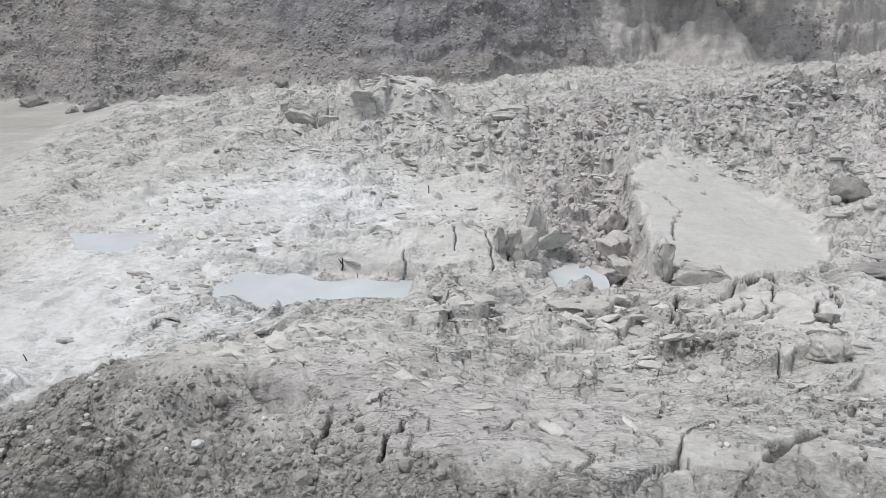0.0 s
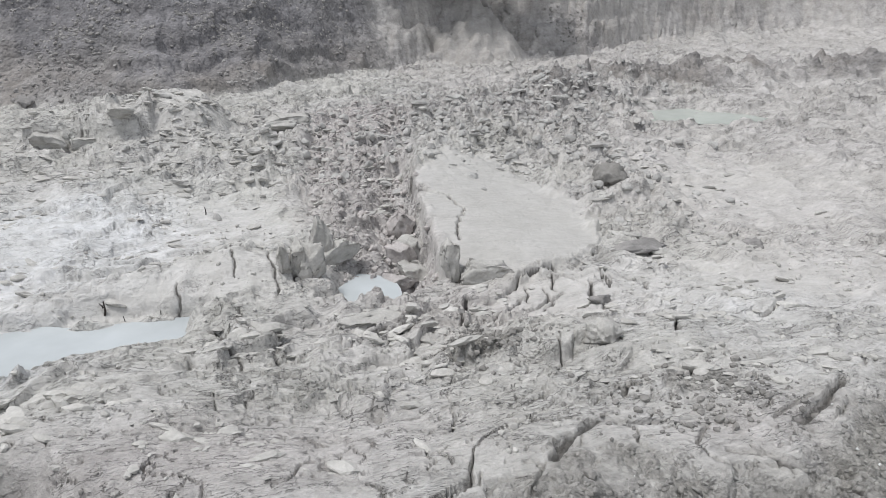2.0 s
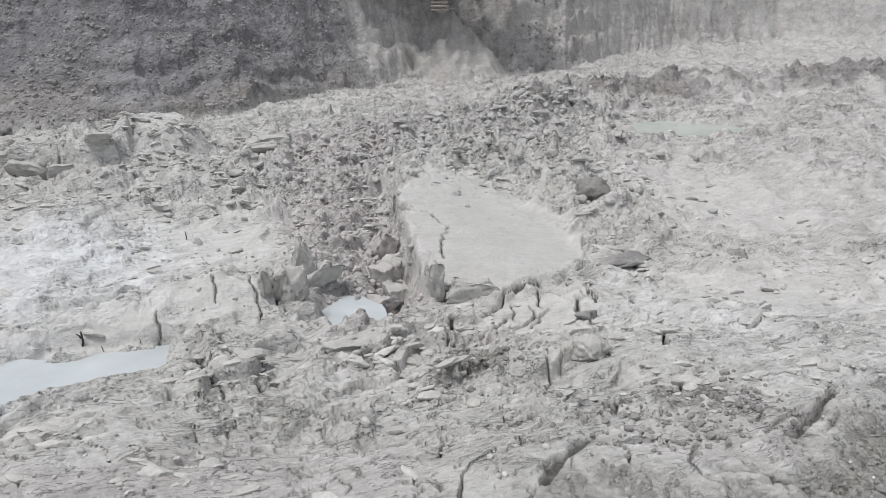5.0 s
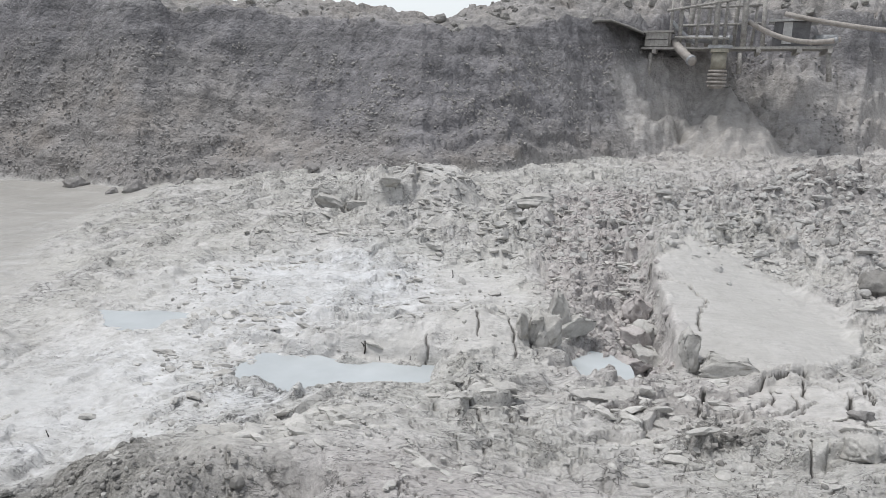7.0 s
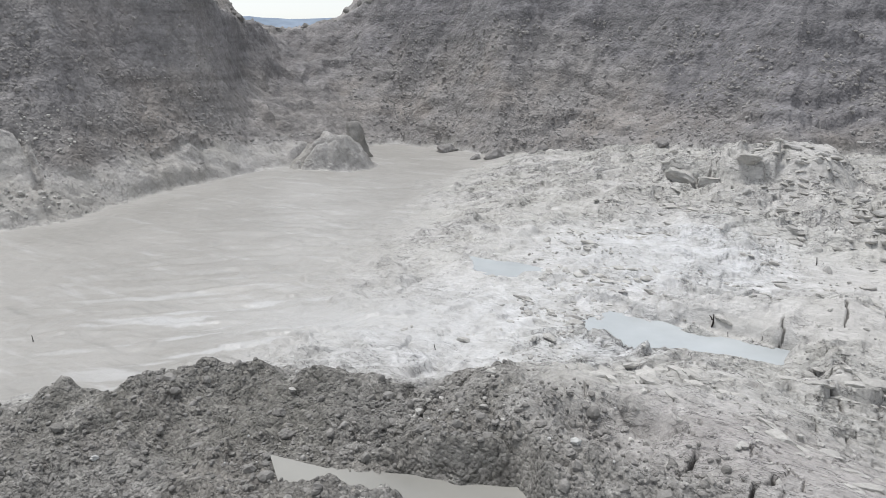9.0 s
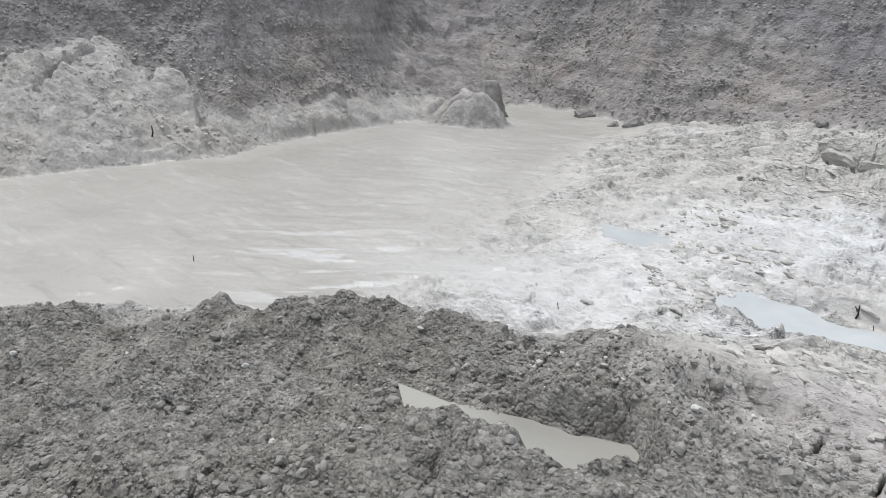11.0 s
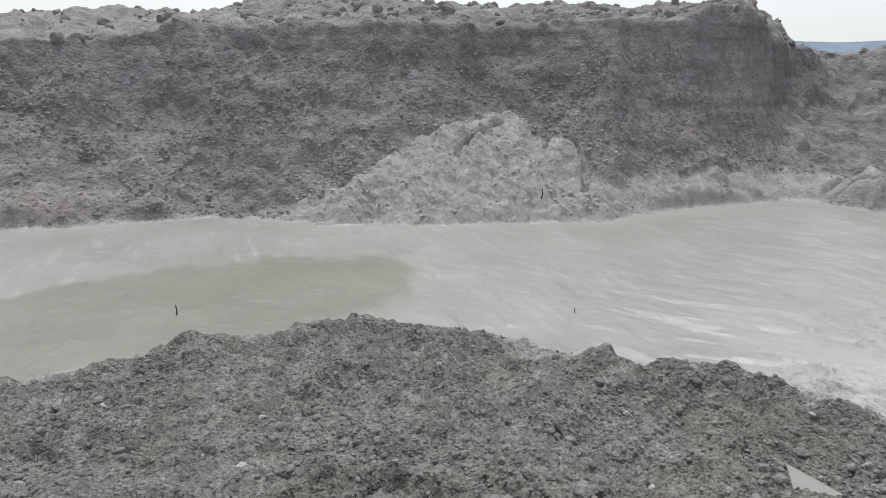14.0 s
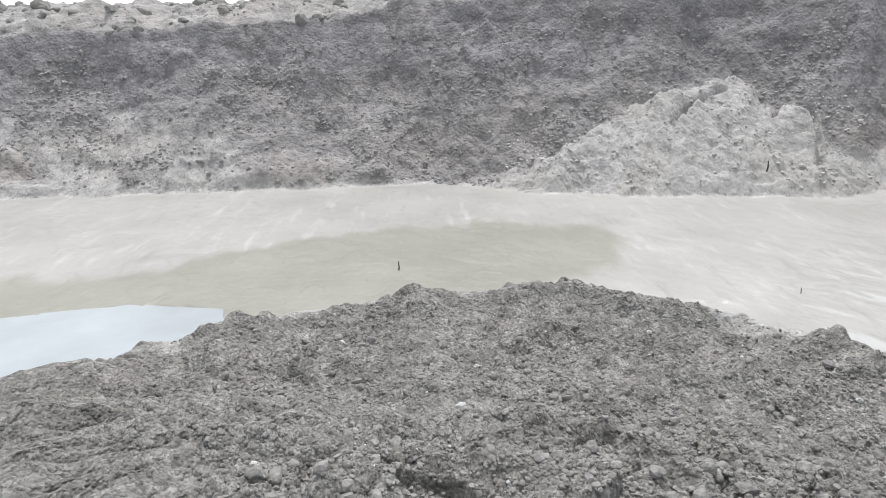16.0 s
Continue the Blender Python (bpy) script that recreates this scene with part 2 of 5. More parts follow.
def height(x, y, masks=False):
    x, y = np.asarray(x, np.float32), np.asarray(y, np.float32)
    a, r, u, zf, zc, zt, rb = wall_terms(x, y)
    # --- floor of slumped mud
    west = step(-2.4, -5.8, x + 0.33 * np.clip(y - 4, 0, 9) + 0.5 * fbm(x * 0.6, y * 0.6, 3, 39))
    back = step(7.0, 14.0, y) * step(-7.0, -1.0, x)
    east = step(4.0, 14.0, x)
    mud = -0.06 * (1 - west) + BASIN * west + 0.38 * back * (1 - west) + 0.2 * east * (1 - back)
    mud = mud + (zf - mud) * step(-0.5, 0.0, u) * step(9, 13, r)
    calm = west
    smooth_top = step(-0.08, 0.15, area_distance(x + 0.4 * fbm(x * 0.9, y * 0.9, 3, 37), y + 0.4 * fbm(x * 0.9, y * 0.9, 3, 38), PLATEAU))
    sleek = np.maximum.reduce([smooth_top, 0.9 * blob(x, y, 2.9, 5.2, 1.0, 0.55), 0.85 * blob(x, y, 0.1, 8.3, 0.9, 1.1), 0.8 * blob(x, y, -0.5, 12.3, 0.5, 0.7), 0.8 * blob(x, y, 4.9, 4.9, 1.9, 1.0), 0.75 * blob(x, y, -3.3, 4.9, 1.5, 1.2), 0.9 * blob(x, y, -0.8, 6.05, 0.75, 0.22), 0.9 * blob(x, y, 0.1, 6.15, 0.6, 0.5), 0.65 * blob(x, y, -2.8, 7.5, 2.2, 2.5), 0.7 * blob(x, y, 6.5, 7.5, 2.0, 2.5)])
    gully_d = area_distance(x, y, GULLY)
    gully = step(-0.1, 0.15, gully_d)
    clods = np.clip(0.8 * step(1.5, 0.4, line_distance(x, y, RIM, 2.0)) + blob(x, y, 5.0, 12.5, 3.4, 1.9, 25) * 1.5 + blob(x, y, 5.2, 8.6, 0.9, 2.0, -10) * 0.9 + 0.5 * blob(x, y, 0.8, 10.6, 2.3, 1.0) + blob(x, y, 1.8, 4.35, 0.42, 0.3) + 0.8 * blob(x, y, 2.6, 3.0, 0.6, 0.4), 0, 1)
    mid = step(1.5, 4, r) * (1 - calm)
    n1, n2, n3 = fbm(x * 0.55, y * 0.55, 3, 41), fbm(x * 1.7, y * 1.7, 4, 51), fbm(x * 5.2, y * 5.2, 3, 61)
    roughness = (0.2 + 1.1 * step(-0.15, 0.35, fbm(x * 0.6 + 9, y * 0.6, 2, 71))) * (1 - 0.9 * sleek) * (1 - 0.75 * step(3.6, 5.5, x - 0.3 * (y - 5)) * (1 - clods))
    mud = mud + (1 - 0.8 * calm) * (0.10 * n1 * (1 - 0.6 * smooth_top) + roughness * (0.055 * n2 + 0.006 * n3))
    # torn ledges, their broken faces towards the near side
    for k, wobble, amp, seed in ((0.8, 1.2, 0.15, 80), (1.6, 1.1, 0.10, 82), (3.3, 1.3, 0.06, 85), (6.1, 1.4, 0.034, 93)):
        s = k * (y - 0.25 * x) + wobble * fbm(x * k * 0.75, y * k * 0.75, 3, seed)
        f = s - np.floor(s)
        there = step(0.0, 0.22, fbm(x * 1.1 + seed, y * 1.1, 2, seed + 1) + 0.05)
        mud = mud + (1 - 0.9 * calm) * (1 - sleek) * amp * there * (step(0.0, 0.05, f) - f)
    # drying cracks and pits
    patch = step(0.02, 0.2, fbm(x * 0.7 + 4, y * 0.7 + 2, 2, 87)) * (1 - calm) * (1 - 0.9 * sleek)
    joints = 1 - step(0.02, 0.12, lumps(x * 2.1 + 0.5 * n2, y * 2.1 + 0.5 * n1, 88))
    mud = mud - patch * 0.045 * joints * step(-0.1, 0.2, n2)
    mud = mud - (1 - 0.85 * calm) * (1 - 0.7 * smooth_top) * 0.045 * roughness * step(0.36, 0.5, perlin(x * 4.0, y * 6.5, 89))
    al, ac = 0.8 * x + 0.6 * y, -0.6 * x + 0.8 * y
    mud = mud + west * (0.012 * fbm(al * 0.9, ac * 3.0, 3, 91) + 0.05 * np.clip(1.4 * blob(x, y, -5.5, 7.0, 3.6, 3.6), 0, 1) * ridged(al * 0.7 + 0.4 * n2, ac * 2.6, 3, 92))
    # flow wrinkles where slurry meets slumped mud
    flow = blob(x, y, -4.0, 7.5, 3.2, 2.8) + blob(x, y, -1.6, 8.2, 2.0, 1.5)
    mud = mud + np.clip(flow, 0, 1) * 0.035 * ridged(x * 1.6 + y * 0.5, y * 2.6, 3, 101)
    # heaps of clods
    bx, by = x + 0.12 * n2, y + 0.12 * n3
    cell = lumps(bx * 2.3, by * 2.6, 111) * np.clip(0.45 + 1.2 * perlin(x * 1.7, y * 1.9, 113), 0, 1.2) + 0.55 * lumps(bx * 5.1, by * 5.6, 117) * np.clip(0.5 + 1.1 * perlin(x * 2.9, y * 3.1, 118), 0, 1.2)
    mud = mud + clods * (0.25 * cell + 0.06)
    # smooth slipped slab, gully beside it, domes
    mud = mud + 0.20 * step(0.0, 0.05, area_distance(x + 0.16 * n2, y + 0.14 * n2, PLATEAU)) * step(4.3, 2.5, x) * step(5.4, 6.6, y) + 0.05 * smooth_top
    mud = mud + gully * (-0.15 + 0.07 * lumps(x * 5.5, y * 5.5, 121)) * step(0, 3, 14 - y)
    mud = mud - 0.16 * step(0.55, 0.05, line_distance(x + 0.1 * n2, y, [(1.75, 6.2), (1.95, 7.2), (2.2, 8.6), (2.4, 9.8)], 0.8)) * gully
    mud = mud + 0.30 * blob(x, y, 0.08, 6.3, 0.5, 0.5) + 0.12 * blob(x, y, 0.5, 6.3, 0.25, 0.4) + 0.16 * blob(x, y, -0.9, 6.35, 0.75, 0.28) + 0.62 * step(0.15, 0.9, blob(x, y, -0.5, 12.5, 0.7, 0.9)) + 0.32 * step(0.02, 0.12, area_distance(x + 0.25 * n2, y + 0.25 * n1, [(-2.9, 12.0), (-2.0, 11.7), (-1.1, 11.6), (-0.9, 12.2), (-1.2, 13.2), (-2.6, 13.4)])) + 0.25 * blob(x, y, -1.8, 12.4, 1.1, 0.8)
    mud = mud + 0.10 * blob(x, y, 3.6, 4.2, 1.6, 0.9) - 0.12 * blob(x, y, 3.9, 3.5, 0.5, 0.3)
    mud = mud + 0.28 * step(1.6, 0.3, line_distance(x + 0.4 * n1, y + 0.5 * n2, RIM, 2.0)) * (1 + 0.5 * n2)
    # ribs east of the green pool
    mud = mud + east * 0.22 * ridged(x * 0.5 - y * 0.35, x * 0.22 + y * 0.3, 3, 131)
    # --- the near bank
    bank_d = area_distance(x + 0.16 * n2, y + 0.16 * fbm(x * 1.9 + 5, y * 1.9, 3, 141), NEAR_BANK, 3.0)
    spill = 0.55 + 1.75 * step(-2.0, -0.6, x)
    on_bank = step(-1.0, 0.0, bank_d / spill)
    top = 0.03 + 0.38 * step(-3.9, -2.3, x - 0.25 * y) + 0.05 * step(-2.5, -3.5, y)
    tilled = 0.14 * n1 + 0.09 * n2 + 0.02 + 0.10 * fbm(x * 1.1 + 3, y * 1.1, 3, 149)
    for k, amp in ((2.6, 0.07), (5.3, 0.05), (11.0, 0.026), (21.0, 0.013)):
        tilled = tilled + amp * (lumps(x * k + 0.4 * n3, y * k + 0.4 * n2, int(150 + k)) - 0.35) * np.clip(0.5 + 1.5 * perlin(x * k * 0.4, y * k * 0.4, int(160 + k)), 0, 1.3)
    tilled = tilled + 0.13 * blob(x, y, -4.15, 2.75, 0.35, 0.5) + 0.10 * blob(x, y, -3.5, 3.2, 0.45, 0.3) - 0.14 * blob(x, y, -1.4, 3.2, 0.8, 0.5)
    rim = blob(bank_d, bank_d * 0, 0.18, 0, 0.3, 1.0) * (0.03 + 0.12 * np.clip(fbm(x * 1.5, y * 1.5, 2, 157) + 0.2, 0, 1)) * step(0.3, -1.2, x)
    gravel = step(-0.25, 0.1, bank_d + 0.25 * n2)
    lift = np.where(top > mud, top - mud, 0)
    ground = mud * (1 - step(-0.3, 0.1, bank_d)) + np.minimum(mud, 0) * step(-0.3, 0.1, bank_d) + lift * on_bank + gravel * (tilled - 0.05) + rim
    # --- pools sink below their water
    for pts, level in POOLS:
        d = area_distance(x + 0.14 * n2 + 0.05 * n3, y + 0.14 * fbm(x * 1.7 + 3, y * 1.7, 3, 161), pts)
        w = step(-0.14, 0.07, d)
        ground = ground * (1 - w) + (level - 0.05) * w
    # vertical face behind the long pool
    cut = area_distance(x, y, [(-1.55, 5.95), (-1.2, 5.86), (-0.6, 5.86), (-0.15, 5.72), (-0.2, 5.86), (-0.6, 6.02), (-1.25, 6.12)])
    ground = ground - 0.08 * step(-0.02, 0.06, cut)
    # --- cracks
    wx, wy = x + 0.06 * perlin(x * 6, y * 6, 171) + 0.02 * perlin(x * 19, y * 19, 172), y + 0.06 * perlin(x * 6 + 40, y * 6, 173)
    crack = np.zeros_like(x)
    torn = (1 - 0.95 * calm) * (1 - 0.85 * sleek) * (1 - gravel) * step(26, 18, r)
    for k, wide, deep, seed in ((1.3, 0.018, 0.8, 231), (2.9, 0.030, 0.6, 234), (6.0, 0.045, 0.4, 237)):
        f = np.abs(perlin(x * k + 0.25 * n2, y * k * 1.5 + 0.25 * n1, seed))
        there = step(0.12, 0.22, perlin(x * k * 0.9 + 7, y * k * 1.1, seed + 1) + 0.25 * n1 + 0.05)
        ground = ground - 0.085 * deep * torn * there * (1 - step(0.25 * wide, wide, f))
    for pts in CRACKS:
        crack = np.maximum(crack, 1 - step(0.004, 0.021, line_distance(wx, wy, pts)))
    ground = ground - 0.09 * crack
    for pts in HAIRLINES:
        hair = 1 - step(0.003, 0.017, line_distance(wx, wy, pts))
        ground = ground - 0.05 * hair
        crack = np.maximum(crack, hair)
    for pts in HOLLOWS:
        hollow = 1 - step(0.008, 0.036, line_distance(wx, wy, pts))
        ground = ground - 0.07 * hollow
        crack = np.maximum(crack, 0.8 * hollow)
    # --- the pit wall
    prof = np.where(u < 1, 0.62 * np.clip(u, 0, 1) + 0.38 * np.clip(u, 0, 1) ** 2.6, 1)
    past = (u - 1) * np.clip(rb, 3, 5) / 1.2
    wall = zf + (zc - zf) * prof + (zt - zc) * step(0.0, 4.0, past)
    slope = step(0.0, 0.08, u)
    arc = np.radians(a) * 16.0
    ragged = step(-10, -16, a)
    debris = ragged * (0.45 * (lumps(arc * 0.9 + 0.5 * n2, u * 3.2 + 0.5 * n1, 177) - 0.4) + 0.12 * (lumps(arc * 1.7 + 0.4 * n2, u * 7.0, 178) - 0.4)) + 0.12 * n1 + 0.22 * fbm(arc * 0.45, r * 0.4, 2, 181) + 0.16 * np.clip(fbm(arc * 1.1 + 0.6 * n1, r * 0.6, 2, 183), -0.3, 0.6)
    for k, amp in ((1.5, 0.13), (3.1, 0.08), (6.7, 0.04)):
        debris = debris + amp * (lumps(x * k + 0.5 * n2, y * k + 0.5 * n1, int(180 + k)) - 0.3) * (1 - 0.6 * ragged) * np.clip(1.6 * perlin(x * k * 0.3, y * k * 0.3, int(190 + k)) + 0.3, 0, 1.2)
    s = 1.1 * u * 4 + 1.1 * fbm(x * 0.5, y * 0.5, 4, 187)
    debris = debris + (0.24 - 0.12 * step(45, 55, a)) * step(-0.1, 0.15, fbm(x * 0.4, y * 0.4, 2, 185)) * (step(0.0, 0.12, s - np.floor(s)) - (s - np.floor(s)))
    behind = step(0.95, 1.2, u)
    wall = wall + slope * debris + behind * (0.20 * fbm(x * 0.9, y * 0.9, 4, 191) + 0.18 * lumps(x * 1.1, y * 1.1, 193) * step(0.1, 0.4, fbm(x * 0.3, y * 0.3, 2, 195)))
    wall = wall * (1 - step(38, 75, r)) + (-6.0) * step(38, 75, r)
    # slumped fan and lump at the foot of the western wall
    crest = np.interp(a + 0.8 * n1, [55, 58.5, 60.5, 61.5, 63.5, 64.3, 66, 68.5, 70.5, 73.5, 75.5, 80, 85, 90], [-0.6, 0.0, 0.35, 1.1, 1.05, 0.9, 1.4, 1.55, 1.5, 1.15, 1.0, 0.4, -0.1, -0.6])
    reach = np.interp(a, [58, 62, 68, 76, 86], [0.2, 0.6, 0.8, 0.9, 0.3])
    foot_r = table(FOOT, a, 1)
    fan = np.minimum(BASIN + 0.74 * (r - foot_r + reach + 0.35 * fbm(x * 0.9, y * 0.9, 3, 201)), crest + 0.12 * n2 + 0.05 * (r - foot_r))
    fan = fan + 0.10 * n2 + 0.09 * (lumps(x * 1.9 + n2, y * 1.9, 203) - 0.4) + 0.05 * (lumps(x * 4.3, y * 4.3 + n2, 204) - 0.4) + 0.02 * n3
    for pts in ([(-12.3, 6.3), (-12.9, 6.6), (-13.5, 6.7), (-14.2, 7.0)], [(-13.4, 5.9), (-13.9, 6.2)], [(-13.6, 3.9), (-14.1, 4.4), (-14.2, 5.2)]):
        fan = fan - 0.3 * step(0.10, 0.0, line_distance(x + 0.1 * n2, y + 0.1 * n1, pts))
    fan_here = (a > 55) & (a < 90)
    mound = BASIN - 0.34 + 1.04 * step(0.1, 0.95, blob(x, y, -11.35, 13.35, 1.15, 0.9, 40)) + 0.15 * n2 + 0.25 * fbm(x * 1.4, y * 1.4, 3, 206) + 0.12 * lumps(x * 1.6 + 0.4 * n2, y * 1.6, 207) + 0.05 * lumps(x * 4.6, y * 4.6, 208)
    mound = mound - 0.3 * step(0.12, 0.02, line_distance(x + 0.05 * n2, y, [(-11.7, 12.55), (-11.35, 12.95), (-10.9, 13.15), (-10.5, 13.1)]))
    z = ground * (1 - slope) + wall * slope
    fan_in = step(-0.1, 0.1, fan - z) * step(8, 11, r) * fan_here
    z = np.maximum(z, np.where(fan_here, fan, -9))
    z = np.maximum(z, np.where(np.hypot(x + 11.0, y - 13.0) < 2.4, mound, -9))
    plume = 2.7 - np.hypot((x - 8.16 + 0.5 * n1) * 1.05, (y - 23.44) * 0.9) + 0.30 * n2 + 0.35 * n1 + 0.08 * lumps(x * 2.2, y * 2.2, 209)
    plume_in = step(-0.10, 0.03, plume - z) * step(20, 21, r)
    z = np.where(r > 20, np.maximum(z, plume), z)
    if not masks:
        return z
    pale_wall = np.clip(blob(x, y, 6.6, 23.0, 1.8, 3.2, 0) * 1.5 + 0.62 * step(-18, -24, a) + 0.5 * step(103, 112, a) * step(0.75, 0.4, u) + 0.55 * fan_in + 0.95 * step(0.4, 0.1, u) * step(38, 48, a) * step(75, 62, a) + 0.35 * step(0.2, 0.0, u) * step(20, 30, a), 0, 1)
    along = np.radians(a) * 20.0
    pale_wall = np.clip(pale_wall + 0.6 * fbm(along * 0.6, u * 3.0, 3, 211), 0, 1) * step(0.2, 0.5, pale_wall + 0.5 * fbm(along * 1.0, u * 5.0, 4, 213))
    pale_wall = pale_wall * step(0.92, 0.6, u)
    dark = np.clip(slope * (1 - 0.95 * pale_wall) * (1 - 0.42 * fan_in) * (1 - 0.9 * plume_in) * (1 - behind * (0.08 + 0.22 * step(60, 95, a))), 0, 1)
    rim_band = line_distance(x + 0.5 * n1, y + 0.6 * n1 + 0.3 * n2, RIM, 2.0)
    dark = np.clip(dark + 0.95 * step(1.6, 0.6, rim_band) * step(-0.1, 0.25, n1 + 0.3 * n2 + 0.2), 0, 1)
    pink = np.clip(step(-0.35, 0.35, gully_d + 0.3 * n2) * 0.85 + 0.7 * blob(x, y, 2.0, 5.2, 1.0, 0.7) + 0.8 * blob(x, y, -0.1, 3.25, 1.4, 0.5) + 0.6 * blob(x, y, 2.7, 2.6, 0.6, 0.3) + 0.5 * blob(x, y, 3.3, 12.8, 2.5, 1.6) + 0.45 * step(3.6, 5.6, x + 0.5 * n1) * step(3.0, 4.5, y), 0, 1)
    white = np.clip(1.1 * blob(x, y, -1.9, 8.0, 1.6, 1.5) + 0.5 * step(-0.3, 0.1, area_distance(x + 0.4 * n2, y + 0.4 * n1, POOL_FLAT)) + 0.5 * step(-0.25, 0.1, area_distance(x + 0.3 * n2, y, POOL_FILM)) + 0.6 * blob(x, y, -3.0, 5.2, 1.4, 1.3) + 0.3 * blob(x, y, 4.4, 4.3, 1.4, 0.7) + 0.5 * blob(x, y, -4.4, 4.4, 2.0, 1.0), 0, 1)
    olive_d = area_distance(x + 0.9 * fbm(x * 0.35, y * 0.9, 3, 221), y + 0.5 * fbm(x * 0.4, y * 1.2, 3, 223), POND)
    olive = step(-0.25, 0.25, olive_d) * (1 - slope)
    streak = step(0.18, 0.42, fbm((0.8 * x + 0.6 * y) * 0.6, (-0.6 * x + 0.8 * y) * 4.0, 4, 225)) * calm * blob(x, y, -5.2, 4.0, 2.4, 2.0)
    heap_in = step(0.0, 0.03, z - ground) * step(9, 11, r)
    dark = np.maximum(dark, 0.42 * heap_in)
    wet = np.clip(calm * (1 - slope) + 0.55 * white + 0.3 * smooth_top + 0.32 * sleek, 0, 1) * (1 - heap_in) * (1 - gravel)
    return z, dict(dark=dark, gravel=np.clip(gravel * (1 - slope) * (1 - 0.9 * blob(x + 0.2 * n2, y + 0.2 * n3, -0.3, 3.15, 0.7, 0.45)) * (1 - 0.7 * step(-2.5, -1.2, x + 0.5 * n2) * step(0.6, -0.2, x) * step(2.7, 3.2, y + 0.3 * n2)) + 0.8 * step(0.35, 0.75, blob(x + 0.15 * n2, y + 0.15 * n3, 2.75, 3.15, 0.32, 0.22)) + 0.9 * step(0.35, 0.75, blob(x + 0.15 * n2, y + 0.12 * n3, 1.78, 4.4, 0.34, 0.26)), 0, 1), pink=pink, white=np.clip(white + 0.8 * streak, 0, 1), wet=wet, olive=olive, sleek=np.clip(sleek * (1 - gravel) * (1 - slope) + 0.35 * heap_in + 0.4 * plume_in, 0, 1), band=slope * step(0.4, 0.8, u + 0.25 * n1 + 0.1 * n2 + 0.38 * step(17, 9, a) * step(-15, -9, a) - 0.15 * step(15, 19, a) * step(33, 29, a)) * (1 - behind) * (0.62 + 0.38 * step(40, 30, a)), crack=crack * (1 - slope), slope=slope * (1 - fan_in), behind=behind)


# ---------------------------------------------------------------- materials
def material(name):
    m = bpy.data.materials.new(name)
    m.use_nodes = True
    n, l = m.node_tree.nodes, m.node_tree.links
    return m, n, l, n["Principled BSDF"]


def noise_node(n, l, scale, detail=6.0, rough=0.6, source=None):
    t = n.new("ShaderNodeTexNoise")
    t.inputs["Scale"].default_value, t.inputs["Detail"].default_value, t.inputs["Roughness"].default_value = scale, detail, rough
    if source:
        l.new(source, t.inputs["Vector"])
    return t.outputs["Fac"]


def ramp(n, l, fac, stops):
    r = n.new("ShaderNodeValToRGB")
    e = r.color_ramp.elements
    while len(e) < len(stops):
        e.new(0.5)
    for el, (p, c) in zip(e, stops):
        el.position, el.color = p, (*c, 1) if len(c) == 3 else c
    l.new(fac, r.inputs["Fac"])
    return r.outputs["Color"]


def mix(n, l, fac, a, b, blend="MIX"):
    m = n.new("ShaderNodeMix")
    m.data_type, m.blend_type = "RGBA", blend
    for socket, v in ((m.inputs[0], fac), (m.inputs[6], a), (m.inputs[7], b)):
        if isinstance(v, (int, float)):
            socket.default_value = v
        elif isinstance(v, tuple):
            socket.default_value = (*v, 1)
        else:
            l.new(v, socket)
    return m.outputs[2]


def bump(n, l, h, strength, distance, normal=None):
    b = n.new("ShaderNodeBump")
    b.inputs["Strength"].default_value, b.inputs["Distance"].default_value = strength, distance
    l.new(h, b.inputs["Height"])
    if normal:
        l.new(normal, b.inputs["Normal"])
    return b.outputs["Normal"]


def grey(v):
    return (v, v, v)


